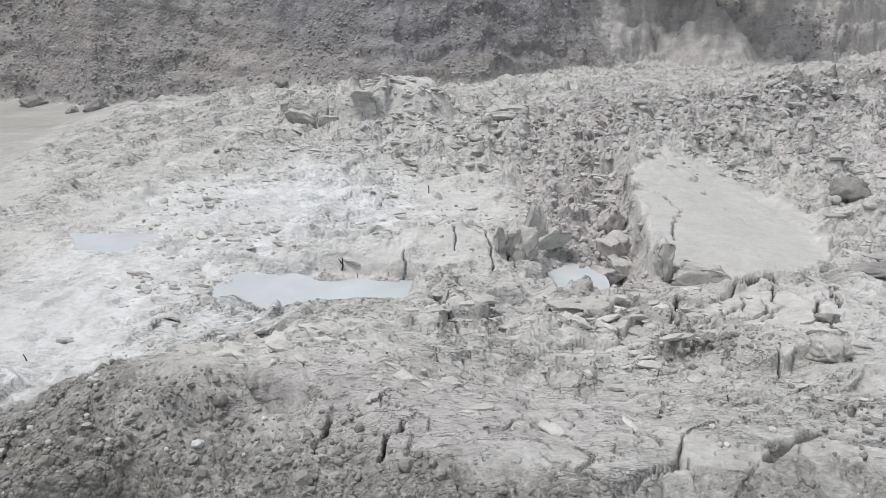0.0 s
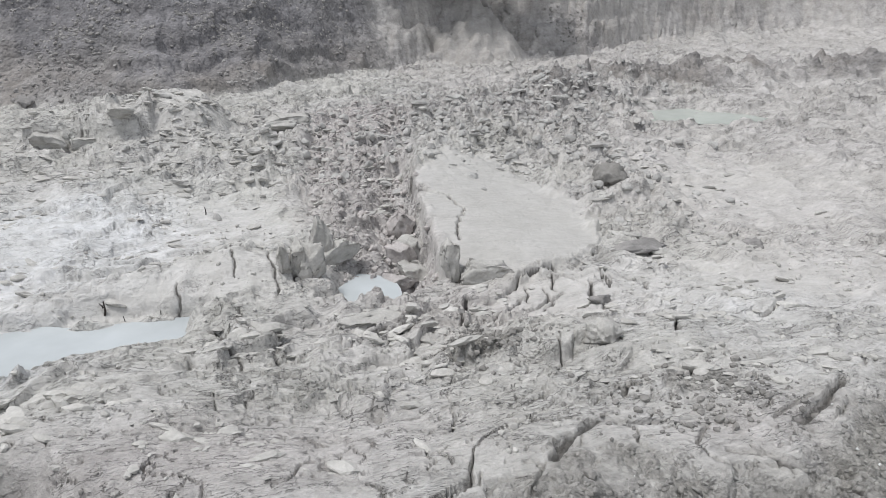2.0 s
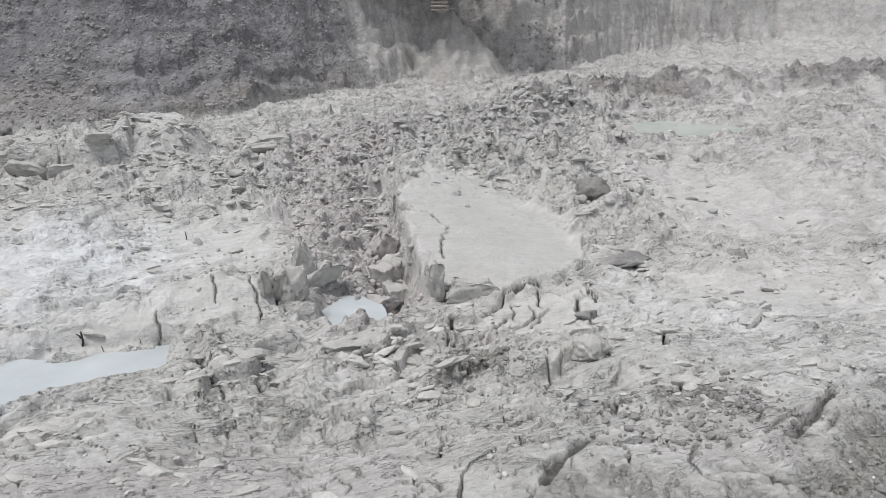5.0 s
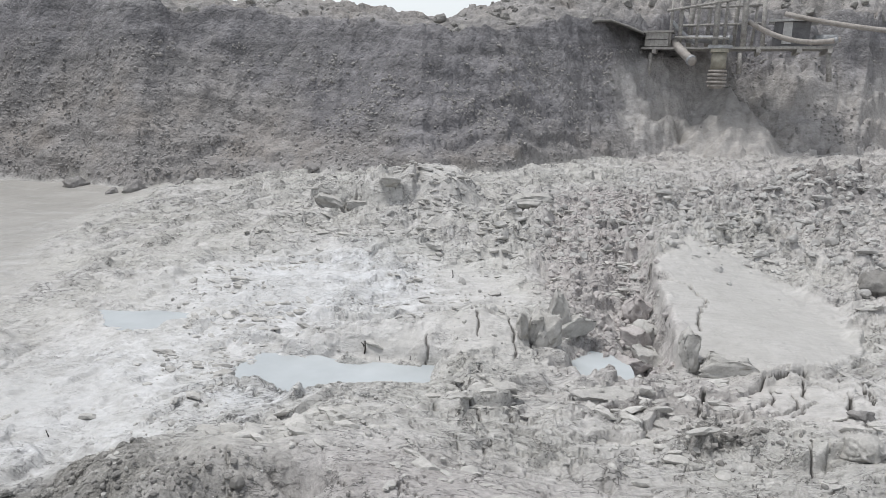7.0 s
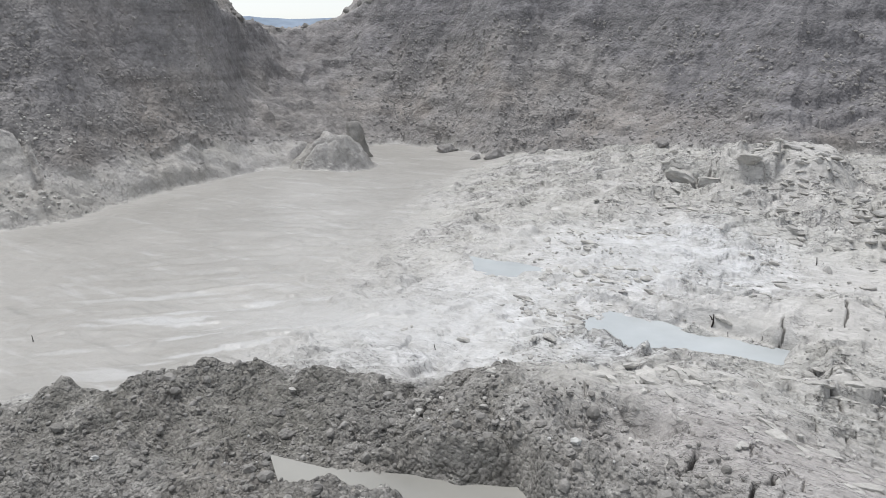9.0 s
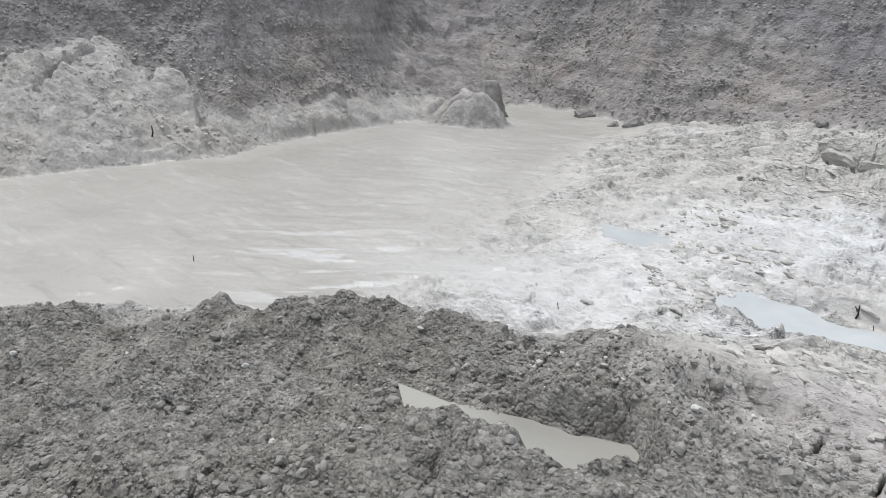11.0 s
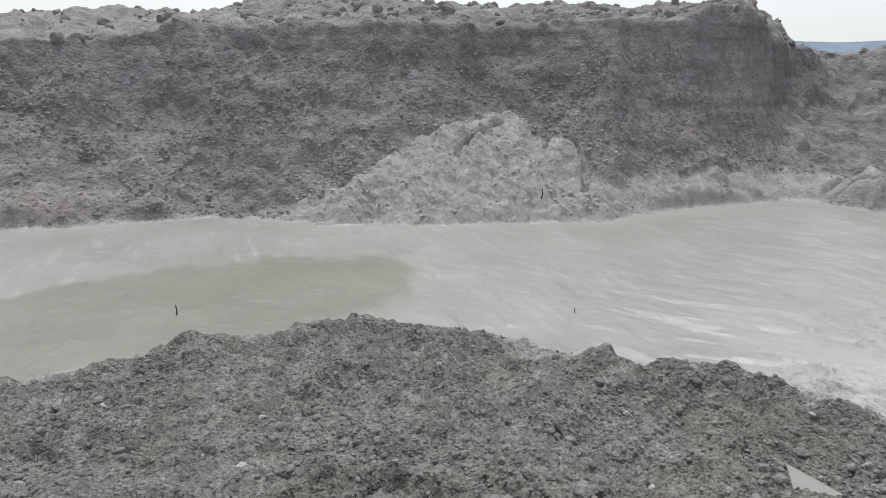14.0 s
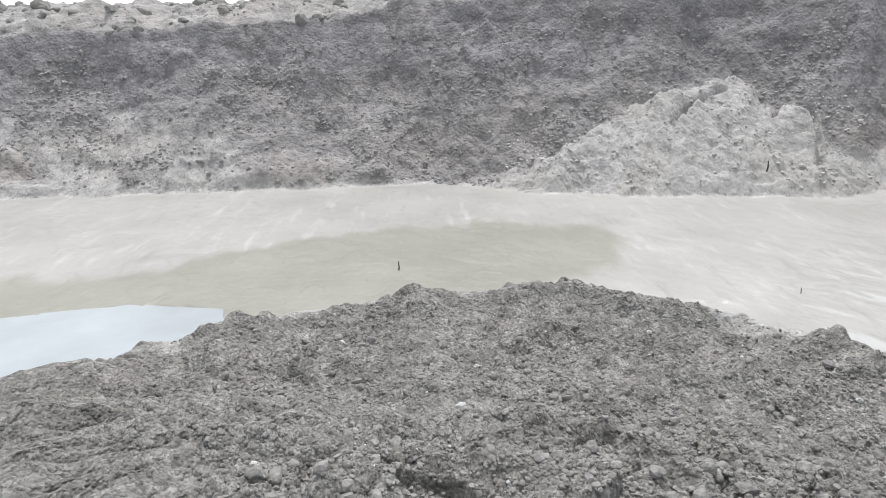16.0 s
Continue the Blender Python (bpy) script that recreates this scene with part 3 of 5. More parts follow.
def terrain_material():
    m, n, l, bsdf = material("mud_and_earth")
    co = n.new("ShaderNodeTexCoord").outputs["Object"]

    def attr(name):
        at = n.new("ShaderNodeAttribute")
        at.attribute_name = name
        return at.outputs["Fac"]
    mapping = n.new("ShaderNodeMapping")
    mapping.inputs["Location"].default_value = (31.0, 17.0, 5.0)
    l.new(co, mapping.inputs["Vector"])
    shifted = mapping.outputs[0]
    layers = n.new("ShaderNodeMapping")
    layers.inputs["Rotation"].default_value, layers.inputs["Scale"].default_value = (0, 0, radians(-12)), (0.75, 2.3, 1.6)
    l.new(co, layers.inputs["Vector"])
    layered = layers.outputs[0]
    big, mid, fine = noise_node(n, l, 0.7, 5, 0.6, co), noise_node(n, l, 4.0, 9, 0.68, co), noise_node(n, l, 26.0, 6, 0.7, co)
    lumpy = noise_node(n, l, 9.0, 8, 0.64, layered)
    mud = ramp(n, l, mid, [(0.28, (0.372, 0.362, 0.342)), (0.5, (0.51, 0.499, 0.479)), (0.72, (0.625, 0.613, 0.594))])
    mud = mix(n, l, ramp(n, l, big, [(0.4, grey(0)), (0.62, grey(0.45))]), mud, (0.46, 0.454, 0.41))
    mud = mix(n, l, attr("white"), mud, ramp(n, l, mid, [(0.35, (0.50, 0.50, 0.49)), (0.6, (0.70, 0.71, 0.72))]))
    pinkish = ramp(n, l, mid, [(0.3, (0.375, 0.352, 0.338)), (0.65, (0.53, 0.503, 0.488))])
    mud = mix(n, l, attr("pink"), mud, pinkish)
    mud = mix(n, l, ramp(n, l, attr("sleek"), [(0.5, grey(0)), (1.0, grey(0.6))]), mud, ramp(n, l, lumpy, [(0.35, (0.40, 0.39, 0.37)), (0.65, (0.47, 0.46, 0.44))]))
    slurry = ramp(n, l, big, [(0.35, (0.342, 0.332, 0.308)), (0.65, (0.41, 0.398, 0.373))])
    slurry = mix(n, l, ramp(n, l, attr("white"), [(0.2, grey(0)), (0.8, grey(0.8))]), slurry, (0.52, 0.52, 0.51))
    drift = n.new("ShaderNodeMapping")
    drift.inputs["Rotation"].default_value, drift.inputs["Scale"].default_value = (0, 0, radians(-33)), (0.55, 3.4, 1.0)
    l.new(co, drift.inputs["Vector"])
    streaks = noise_node(n, l, 1.6, 7, 0.62, drift.outputs[0])
    slurry = mix(n, l, ramp(n, l, streaks, [(0.56, grey(0)), (0.70, grey(0.75))]), slurry, (0.50, 0.495, 0.48))
    slurry = mix(n, l, ramp(n, l, streaks, [(0.28, grey(0.7)), (0.40, grey(0))]), slurry, (0.27, 0.263, 0.243))
    slurry = mix(n, l, attr("olive"), slurry, ramp(n, l, big, [(0.35, (0.255, 0.25, 0.208)), (0.65, (0.30, 0.292, 0.246))]))
    mud = mix(n, l, ramp(n, l, attr("wet"), [(0.55, grey(0)), (0.95, grey(0.95))]), mud, slurry)
    earth = ramp(n, l, mid, [(0.25, (0.175, 0.168, 0.163)), (0.5, (0.25, 0.24, 0.232)), (0.75, (0.335, 0.322, 0.312))])
    earth = mix(n, l, ramp(n, l, big, [(0.45, grey(0)), (0.60, grey(0.75))]), earth, (0.285, 0.268, 0.25))
    rusty = noise_node(n, l, 0.35, 4, 0.6, co)
    earth = mix(n, l, ramp(n, l, rusty, [(0.52, grey(0)), (0.68, grey(0.5))]), earth, (0.215, 0.19, 0.168))
    earth = mix(n, l, ramp(n, l, attr("band"), [(0.0, grey(0)), (1.0, grey(0.85))]), earth, ramp(n, l, mid, [(0.3, (0.125, 0.123, 0.13)), (0.7, (0.225, 0.221, 0.23))]))
    patchy = noise_node(n, l, 0.45, 5, 0.62, shifted)
    earth = mix(n, l, ramp(n, l, patchy, [(0.50, grey(0)), (0.64, grey(0.45))]), earth, ramp(n, l, mid, [(0.3, (0.15, 0.147, 0.145)), (0.7, (0.26, 0.254, 0.248))]))
    strata_map = n.new("ShaderNodeMapping")
    strata_map.inputs["Rotation"].default_value, strata_map.inputs["Scale"].default_value = (radians(2), radians(-2), 0), (0.30, 0.30, 3.2)
    l.new(co, strata_map.inputs["Vector"])
    strata = noise_node(n, l, 1.0, 7, 0.62, strata_map.outputs[0])
    earth = mix(n, l, 1.0, earth, ramp(n, l, strata, [(0.34, grey(0.74)), (0.66, grey(1.24))]), "MULTIPLY")
    soil = ramp(n, l, mid, [(0.25, (0.165, 0.161, 0.148)), (0.5, (0.255, 0.248, 0.230)), (0.75, (0.375, 0.366, 0.345))])
    soil = mix(n, l, ramp(n, l, big, [(0.46, grey(0)), (0.62, grey(0.6))]), soil, (0.195, 0.188, 0.165))
    soil = mix(n, l, ramp(n, l, noise_node(n, l, 1.1, 4, 0.6, shifted), [(0.52, grey(0)), (0.66, grey(0.3))]), soil, (0.34, 0.318, 0.29))
    col = mix(n, l, attr("gravel"), mud, soil)
    col = mix(n, l, attr("dark"), col, earth)
    def crumbs(scale):
        v = n.new("ShaderNodeTexVoronoi")
        v.inputs["Scale"].default_value = scale
        l.new(warped, v.inputs["Vector"])
        return v

    warp = n.new("ShaderNodeMix")
    warp.data_type, warp.blend_type = "RGBA", "LINEAR_LIGHT"
    warp.inputs[0].default_value = 0.012
    nt = n.new("ShaderNodeTexNoise")
    nt.inputs["Scale"].default_value, nt.inputs["Detail"].default_value = 5.0, 4.0
    l.new(co, nt.inputs["Vector"])
    l.new(co, warp.inputs[6])
    l.new(nt.outputs["Color"], warp.inputs[7])
    warped = warp.outputs[2]
    small, large, clumps = crumbs(46.0), crumbs(15.0), crumbs(5.0)
    stony = n.new("ShaderNodeMath")
    stony.operation, stony.use_clamp = "ADD", True
    l.new(attr("gravel"), stony.inputs[0])
    l.new(attr("dark"), stony.inputs[1])
    for cells, low, high in ((small, 0.72, 1.28), (large, 0.88, 1.12), (clumps, 0.90, 1.10)):
        sep = n.new("ShaderNodeSeparateColor")
        l.new(cells.outputs["Color"], sep.inputs[0])
        tone = ramp(n, l, sep.outputs[0], [(0.0, grey(low)), (1.0, grey(high))])
        where = attr("gravel") if cells is small else stony.outputs[0]
        col = mix(n, l, where, col, mix(n, l, 1.0, col, tone, "MULTIPLY"))

    def maths(op, a, b=0.0):
        k = n.new("ShaderNodeMath")
        k.operation = op
        for socket, v in zip(k.inputs, (a, b)):
            if isinstance(v, (int, float)):
                socket.default_value = v
            else:
                l.new(v, socket)
        return k.outputs[0]

    def torn_sheets(scale, count, cover, edge):
        """Sheets of mud torn along uneven lines: their height, and the open edge's painted shade."""
        f = noise_node(n, l, scale, 5.0, 0.56, layered)
        saw = maths("FRACT", maths("MULTIPLY", f, count))
        where = ramp(n, l, noise_node(n, l, scale * 0.8, 4, 0.6, shifted), [(cover, grey(0)), (cover + 0.07, grey(1))])
        line = ramp(n, l, saw, [(0.0, grey(1)), (edge, grey(0))])
        return maths("MULTIPLY", saw, where), mix(n, l, 1.0, line, where, "MULTIPLY")
    sheet_a, line_a = torn_sheets(0.9, 7.0, 0.50, 0.075)
    sheet_b, line_b = torn_sheets(2.4, 6.0, 0.49, 0.10)
    sheet_c, line_c = torn_sheets(6.5, 5.0, 0.52, 0.14)
    lines = mix(n, l, 1.0, mix(n, l, 1.0, line_a, line_b, "LIGHTEN"), line_c, "LIGHTEN")
    grain = mix(n, l, 0.5, ramp(n, l, fine, [(0.3, grey(0.66)), (0.7, grey(1.30))]), ramp(n, l, lumpy, [(0.32, grey(0.70)), (0.68, grey(1.26))]))
    amount = n.new("ShaderNodeMath")
    amount.operation, amount.inputs[0].default_value = "SUBTRACT", 0.95
    l.new(mix(n, l, 1.0, ramp(n, l, attr("wet"), [(0.5, grey(0)), (0.98, grey(0.85))]), ramp(n, l, attr("sleek"), [(0.1, grey(0)), (1.0, grey(0.72))]), "LIGHTEN"), amount.inputs[1])
    calmer = n.new("ShaderNodeMath")
    calmer.operation = "MULTIPLY_ADD"
    l.new(attr("dark"), calmer.inputs[0])
    calmer.inputs[1].default_value = -0.35
    l.new(amount.outputs[0], calmer.inputs[2])
    amount = calmer
    col = mix(n, l, amount.outputs[0], col, grain, "MULTIPLY")
    edge_shade = n.new("ShaderNodeMath")
    edge_shade.operation = "MULTIPLY"
    unstony = n.new("ShaderNodeMath")
    unstony.operation, unstony.inputs[0].default_value = "SUBTRACT", 1.0
    l.new(stony.outputs[0], unstony.inputs[1])
    only = n.new("ShaderNodeMath")
    only.operation = "MULTIPLY"
    l.new(unstony.outputs[0], only.inputs[0])
    l.new(amount.outputs[0], only.inputs[1])
    l.new(lines, edge_shade.inputs[0])
    l.new(only.outputs[0], edge_shade.inputs[1])
    # shade beneath the torn edges, put into the mud colour as dark lines
    col = mix(n, l, edge_shade.outputs[0], col, (0.10, 0.097, 0.091))
    # shade inside cracks and hollows painted as a dark tone, broken up by noise
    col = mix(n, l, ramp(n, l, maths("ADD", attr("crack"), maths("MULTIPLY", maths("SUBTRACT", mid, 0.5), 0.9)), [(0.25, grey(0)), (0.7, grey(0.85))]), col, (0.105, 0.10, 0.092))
    l.new(col, bsdf.inputs["Base Color"])
    wetness = ramp(n, l, attr("wet"), [(0.2, grey(0.85)), (0.9, grey(0.34))])
    l.new(wetness, bsdf.inputs["Roughness"])
    bsdf.inputs["Specular IOR Level"].default_value = 0.35
    normal = None
    for h, depth in ((mid, 0.045), (sheet_a, 0.05), (sheet_b, 0.03), (sheet_c, 0.014), (lumpy, 0.018), (fine, 0.012)):
        b = n.new("ShaderNodeBump")
        b.inputs["Distance"].default_value = depth
        l.new(h, b.inputs["Height"])
        l.new(amount.outputs[0], b.inputs["Strength"])
        if normal:
            l.new(normal, b.inputs["Normal"])
        normal = b.outputs[0]
    for cells, depth in ((clumps, 0.032), (large, 0.022), (small, 0.012)):
        b = n.new("ShaderNodeBump")
        b.invert = True
        b.inputs["Distance"].default_value = depth
        l.new(cells.outputs["Distance"], b.inputs["Height"])
        l.new(attr("gravel") if cells is small else stony.outputs[0], b.inputs["Strength"])
        l.new(normal, b.inputs["Normal"])
        normal = b.outputs[0]
    l.new(normal, bsdf.inputs["Normal"])
    return m


def plain(name, dark, light, rough=0.8, scale=6.0, bumpy=0.4, metal=0.0, depth=0.02):
    m, n, l, bsdf = material(name)
    co = n.new("ShaderNodeTexCoord").outputs["Object"]
    a, b = noise_node(n, l, scale, 6, 0.65, co), noise_node(n, l, scale * 7, 5, 0.6, co)
    col = ramp(n, l, a, [(0.3, dark), (0.7, light)])
    col = mix(n, l, 0.5, col, ramp(n, l, b, [(0.3, grey(0.75)), (0.7, grey(1.2))]), "MULTIPLY")
    random_value = n.new("ShaderNodeNewGeometry").outputs["Random Per Island"]
    col = mix(n, l, 0.6, col, ramp(n, l, random_value, [(0.0, grey(0.78)), (1.0, grey(1.18))]), "MULTIPLY")
    l.new(col, bsdf.inputs["Base Color"])
    bsdf.inputs["Roughness"].default_value, bsdf.inputs["Metallic"].default_value = rough, metal
    bsdf.inputs["Specular IOR Level"].default_value = 0.3
    l.new(bump(n, l, b, bumpy, depth, bump(n, l, a, bumpy, depth * 3)), bsdf.inputs["Normal"])
    return m


def water_material(name, tint, rough=0.12):
    m, n, l, bsdf = material(name)
    co = n.new("ShaderNodeTexCoord").outputs["Object"]
    a = noise_node(n, l, 0.9, 5, 0.6, co)
    l.new(ramp(n, l, a, [(0.3, tuple(c * 0.85 for c in tint)), (0.7, tuple(min(1, c * 1.12) for c in tint))]), bsdf.inputs["Base Color"])
    bsdf.inputs["Roughness"].default_value, bsdf.inputs["IOR"].default_value = rough, 1.33
    l.new(bump(n, l, noise_node(n, l, 3.0, 3, 0.5, co), 0.08, 0.02), bsdf.inputs["Normal"])
    return m


TERRAIN = terrain_material()
EARTH_CLOD = plain("dark_earth_clod", (0.21, 0.203, 0.195), (0.37, 0.358, 0.345))
MUD_CLOD = plain("pale_mud_clod", (0.40, 0.39, 0.365), (0.56, 0.548, 0.52))
HEAP_CLOD = plain("broken_grey_mud_clod", (0.33, 0.324, 0.308), (0.50, 0.493, 0.476))
PINK_CLOD = plain("pinkish_mud_clod", (0.39, 0.362, 0.348), (0.57, 0.537, 0.52))
SOIL_CLOD = plain("grey_soil_clod", (0.19, 0.184, 0.171), (0.335, 0.325, 0.306))
PEBBLE = plain("white_pebble", (0.55, 0.55, 0.53), (0.8, 0.8, 0.78), 0.6, 20)
WOOD = plain("weathered_timber", (0.22, 0.21, 0.195), (0.46, 0.445, 0.42), 0.8, 9)
TWIG = plain("dark_wet_twig", (0.02, 0.018, 0.016), (0.06, 0.05, 0.045), 0.7, 20)
PIPE = plain("muddy_pipe", (0.24, 0.22, 0.20), (0.42, 0.39, 0.36), 0.6, 5)
STEEL = plain("dull_steel", (0.22, 0.225, 0.23), (0.42, 0.43, 0.44), 0.5, 8, 0.2, 0.3)
OCHRE = plain("mud_stained_yellow_metal", (0.26, 0.245, 0.20), (0.38, 0.36, 0.30), 0.6, 8)
SHEET = plain("faded_pale_sheet", (0.42, 0.42, 0.41), (0.60, 0.60, 0.59), 0.6, 5)
DARK_WRAP = plain("dark_grey_canvas", (0.10, 0.10, 0.105), (0.20, 0.20, 0.205), 0.7, 4)
# the blue of far-off air haze is put into this hill's colour
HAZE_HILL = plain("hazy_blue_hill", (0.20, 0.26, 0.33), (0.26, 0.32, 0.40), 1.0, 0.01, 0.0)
MUD_WATER = water_material("muddy_puddle_water", (0.31, 0.305, 0.28), 0.16)
MILKY_WATER = water_material("milky_grey_water", (0.45, 0.48, 0.487), 0.14)
MILK_SLURRY = water_material("milky_slurry", (0.37, 0.40, 0.41), 0.3)
GREEN_WATER = water_material("pale_green_water", (0.40, 0.43, 0.39), 0.2)


# ---------------------------------------------------------------- terrain sheet
def terrain():
    fine = np.radians(np.concatenate([np.arange(-58, -36, 0.17), np.arange(-36, 11, 0.092), np.arange(11, 127.01, 0.17)]))
    coarse = np.radians(np.arange(129, 301, 2.0))
    ang = np.concatenate([fine, coarse])
    rs = [0.03, 0.3, 0.6, 0.9]
    while rs[-1] < 60:
        r = rs[-1]
        rs.append(r * (1 + (0.012 if r < 1.9 else 0.0052 if r < 4.8 else 0.0036 if r < 9 else 0.0045 if r < 13 else 0.0026 if r < 29 else 0.014)))
    rs = np.array(rs + [70, 85, 110, 150, 220, 350, 600, 1000, 1800, 3200])
    A, Rr = np.meshgrid(ang, rs)
    X, Y = CX - Rr * np.sin(A), CY + Rr * np.cos(A)
    Z, masks = height(X.ravel(), Y.ravel(), True)
    na, nr = len(ang), len(rs)
    idx = np.arange(na * nr).reshape(nr, na)
    nxt = np.roll(idx, -1, axis=1)
    quads = np.stack([idx[:-1], idx[1:], nxt[1:], nxt[:-1]], -1).reshape(-1, 4)
    co = np.stack([X.ravel(), Y.ravel(), Z], -1)
    centre = co[quads].mean(1)
    bearing = np.degrees(np.arctan2(-(centre[:, 0] - CX), centre[:, 1] - CY))
    on_wall, on_near = masks["slope"][quads].mean(1) > 0.5, masks["gravel"][quads].mean(1) > 0.5
    kind = np.where(on_wall & (bearing > 39.0), 2, np.where(on_wall, 1, np.where(on_near, 3, 0)))
    names = [("ground", "pale grey slumped wet mud on the pit floor", "mud ground"), ("wall_north", "dark grey earth pit wall with pale mud patches", "earth bank"),
             ("wall_west", "dark brown-grey crumbling earth pit wall above slurry", "earth bank"), ("near_bank", "grey gravelly loose soil bank beside the slurry", "earth bank")]
    for k, (name, label, category) in enumerate(names):
        q = quads[kind == k]
        used, inv = np.unique(q, return_inverse=True)
        me = bpy.data.meshes.new(name)
        me.vertices.add(len(used))
        me.vertices.foreach_set("co", co[used].ravel())
        me.loops.add(q.size)
        me.loops.foreach_set("vertex_index", inv.ravel().astype(np.int32))
        me.polygons.add(len(q))
        me.polygons.foreach_set("loop_start", np.arange(0, q.size, 4, dtype=np.int32))
        me.polygons.foreach_set("use_smooth", np.ones(len(q), bool))
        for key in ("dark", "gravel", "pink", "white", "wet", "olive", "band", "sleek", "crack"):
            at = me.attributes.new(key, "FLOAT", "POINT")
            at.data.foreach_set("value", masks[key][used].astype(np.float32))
        me.update(calc_edges=True)
        me.validate()
        me.materials.append(TERRAIN)
        tagged(new(name, me), label, category, kind="structure")


# ---------------------------------------------------------------- building helpers
def finish(name, bm, mat, parent=None, label="", smooth=True):
    me = bpy.data.meshes.new(name)
    bm.to_mesh(me)
    bm.free()
    me.polygons.foreach_set("use_smooth", [smooth] * len(me.polygons))
    me.materials.append(mat)
    ob = new(name, me)
    if parent:
        ob.parent = parent
    if label:
        ob["label"] = label
    return ob


def part(name, bm, mat, parent, label="", smooth=False):
    return finish(name, bm, mat, parent, label, smooth)


def outline(pts, grow):
    cx, cy = sum(p[0] for p in pts) / len(pts), sum(p[1] for p in pts) / len(pts)
    ring = []
    for (ax, ay), (bx, by) in zip(pts, pts[1:] + pts[:1]):
        for k in range(6):
            px, py = ax + (bx - ax) * k / 6, ay + (by - ay) * k / 6
            g = 1 + (grow + 0.05 * noise.noise((px * 3, py * 3, 0))) / max(math.hypot(px - cx, py - cy), 0.2)
            ring.append((cx + (px - cx) * g, cy + (py - cy) * g))
    return ring


def water_sheet(pts, level, mat, label):
    bm = bmesh.new()
    bm.faces.new([bm.verts.new((x, y, level)) for x, y in outline(pts, 0.12)])
    bmesh.ops.triangulate(bm, faces=bm.faces[:])
    bm.normal_update()
    if bm.faces[:][0].normal.z < 0:
        bmesh.ops.reverse_faces(bm, faces=bm.faces[:])
    tagged(finish("water", bm, mat, smooth=False), label, "water", kind="structure")


WATERS = [(POOL_LONG, MILKY_WATER, "milky grey shallow pool in the mud"), (POOL_SMALL, MILKY_WATER, "small milky pool below the torn slabs"),
          (POOL_WEST, MILKY_WATER, "narrow milky puddle between mud folds"),
          (POOL_GREEN, GREEN_WATER, "pale green pool under an earth rim"), (PUDDLE, MUD_WATER, "pale muddy puddle on the near bank"), (MILKY, MILK_SLURRY, "milky white slurry at the near bank")]
for pts, mat, label in WATERS:
    ring = np.array(outline(pts, 0.16))
    level = BASIN + 0.012 if pts is MILKY else 0.13 if pts is PUDDLE else float(np.percentile(height(ring[:, 0], ring[:, 1]), 30 if pts is POOL_SMALL else 12))
    water_sheet(pts, level, mat, label)
    POOLS.append((pts, level))
terrain()


# ---------------------------------------------------------------- distance
def hill():
    bm = bmesh.new()
    rows = []
    for i in range(61):
        a = radians(20 + i)
        d = 900.0
        top = 2.45 + d * math.tan(radians(3.0 + 0.25 * noise.noise((i * 0.21, 0, 0)) + 0.1 * noise.noise((i * 0.9, 3, 0))))
        rows.append([bm.verts.new((-k * math.sin(a), k * math.cos(a), z)) for k, z in ((d - 250, -20), (d, top), (d + 300, -20))])
    for p, q in zip(rows, rows[1:]):
        for k in range(2):
            bm.faces.new((p[k], p[k + 1], q[k + 1], q[k]))
    bmesh.ops.recalc_face_normals(bm, faces=bm.faces[:])
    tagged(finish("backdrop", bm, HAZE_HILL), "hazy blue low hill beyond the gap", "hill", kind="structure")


hill()


# ---------------------------------------------------------------- loose earth
def chip(co, planes):
    """Cuts a round lump to a broken, angular one."""
    for d, far in planes:
        over = co.dot(d) - far
        if over > 0:
            co = co - d * over
    return co


def chip_planes(seed, count=9, near=0.45, far=0.85):
    pick_one = random.Random(seed)
    out = []
    for _ in range(count):
        d = Vector((pick_one.gauss(0, 1), pick_one.gauss(0, 1), pick_one.gauss(0, 1))).normalized()
        out.append((d, pick_one.uniform(near, far)))
    return out


def clod_bases(level, count, seed, rough=0.3):
    out = []
    for i in range(count):
        bm = bmesh.new()
        bmesh.ops.create_icosphere(bm, subdivisions=level, radius=1.0)
        planes = chip_planes(seed * 100 + i, 6, 0.62, 1.0)
        for v in bm.verts:
            p = v.co * 1.6 + Vector((i * 7.1, seed, 0))
            v.co *= 1 + rough * (noise.noise(p) + 0.8 * noise.noise(p * 2.3))
            v.co = chip(v.co, planes)
        bm.verts.index_update()
        out.append((np.array([v.co[:] for v in bm.verts]), np.array([[v.index for v in f.verts] for f in bm.faces])))
        bm.free()
    return out


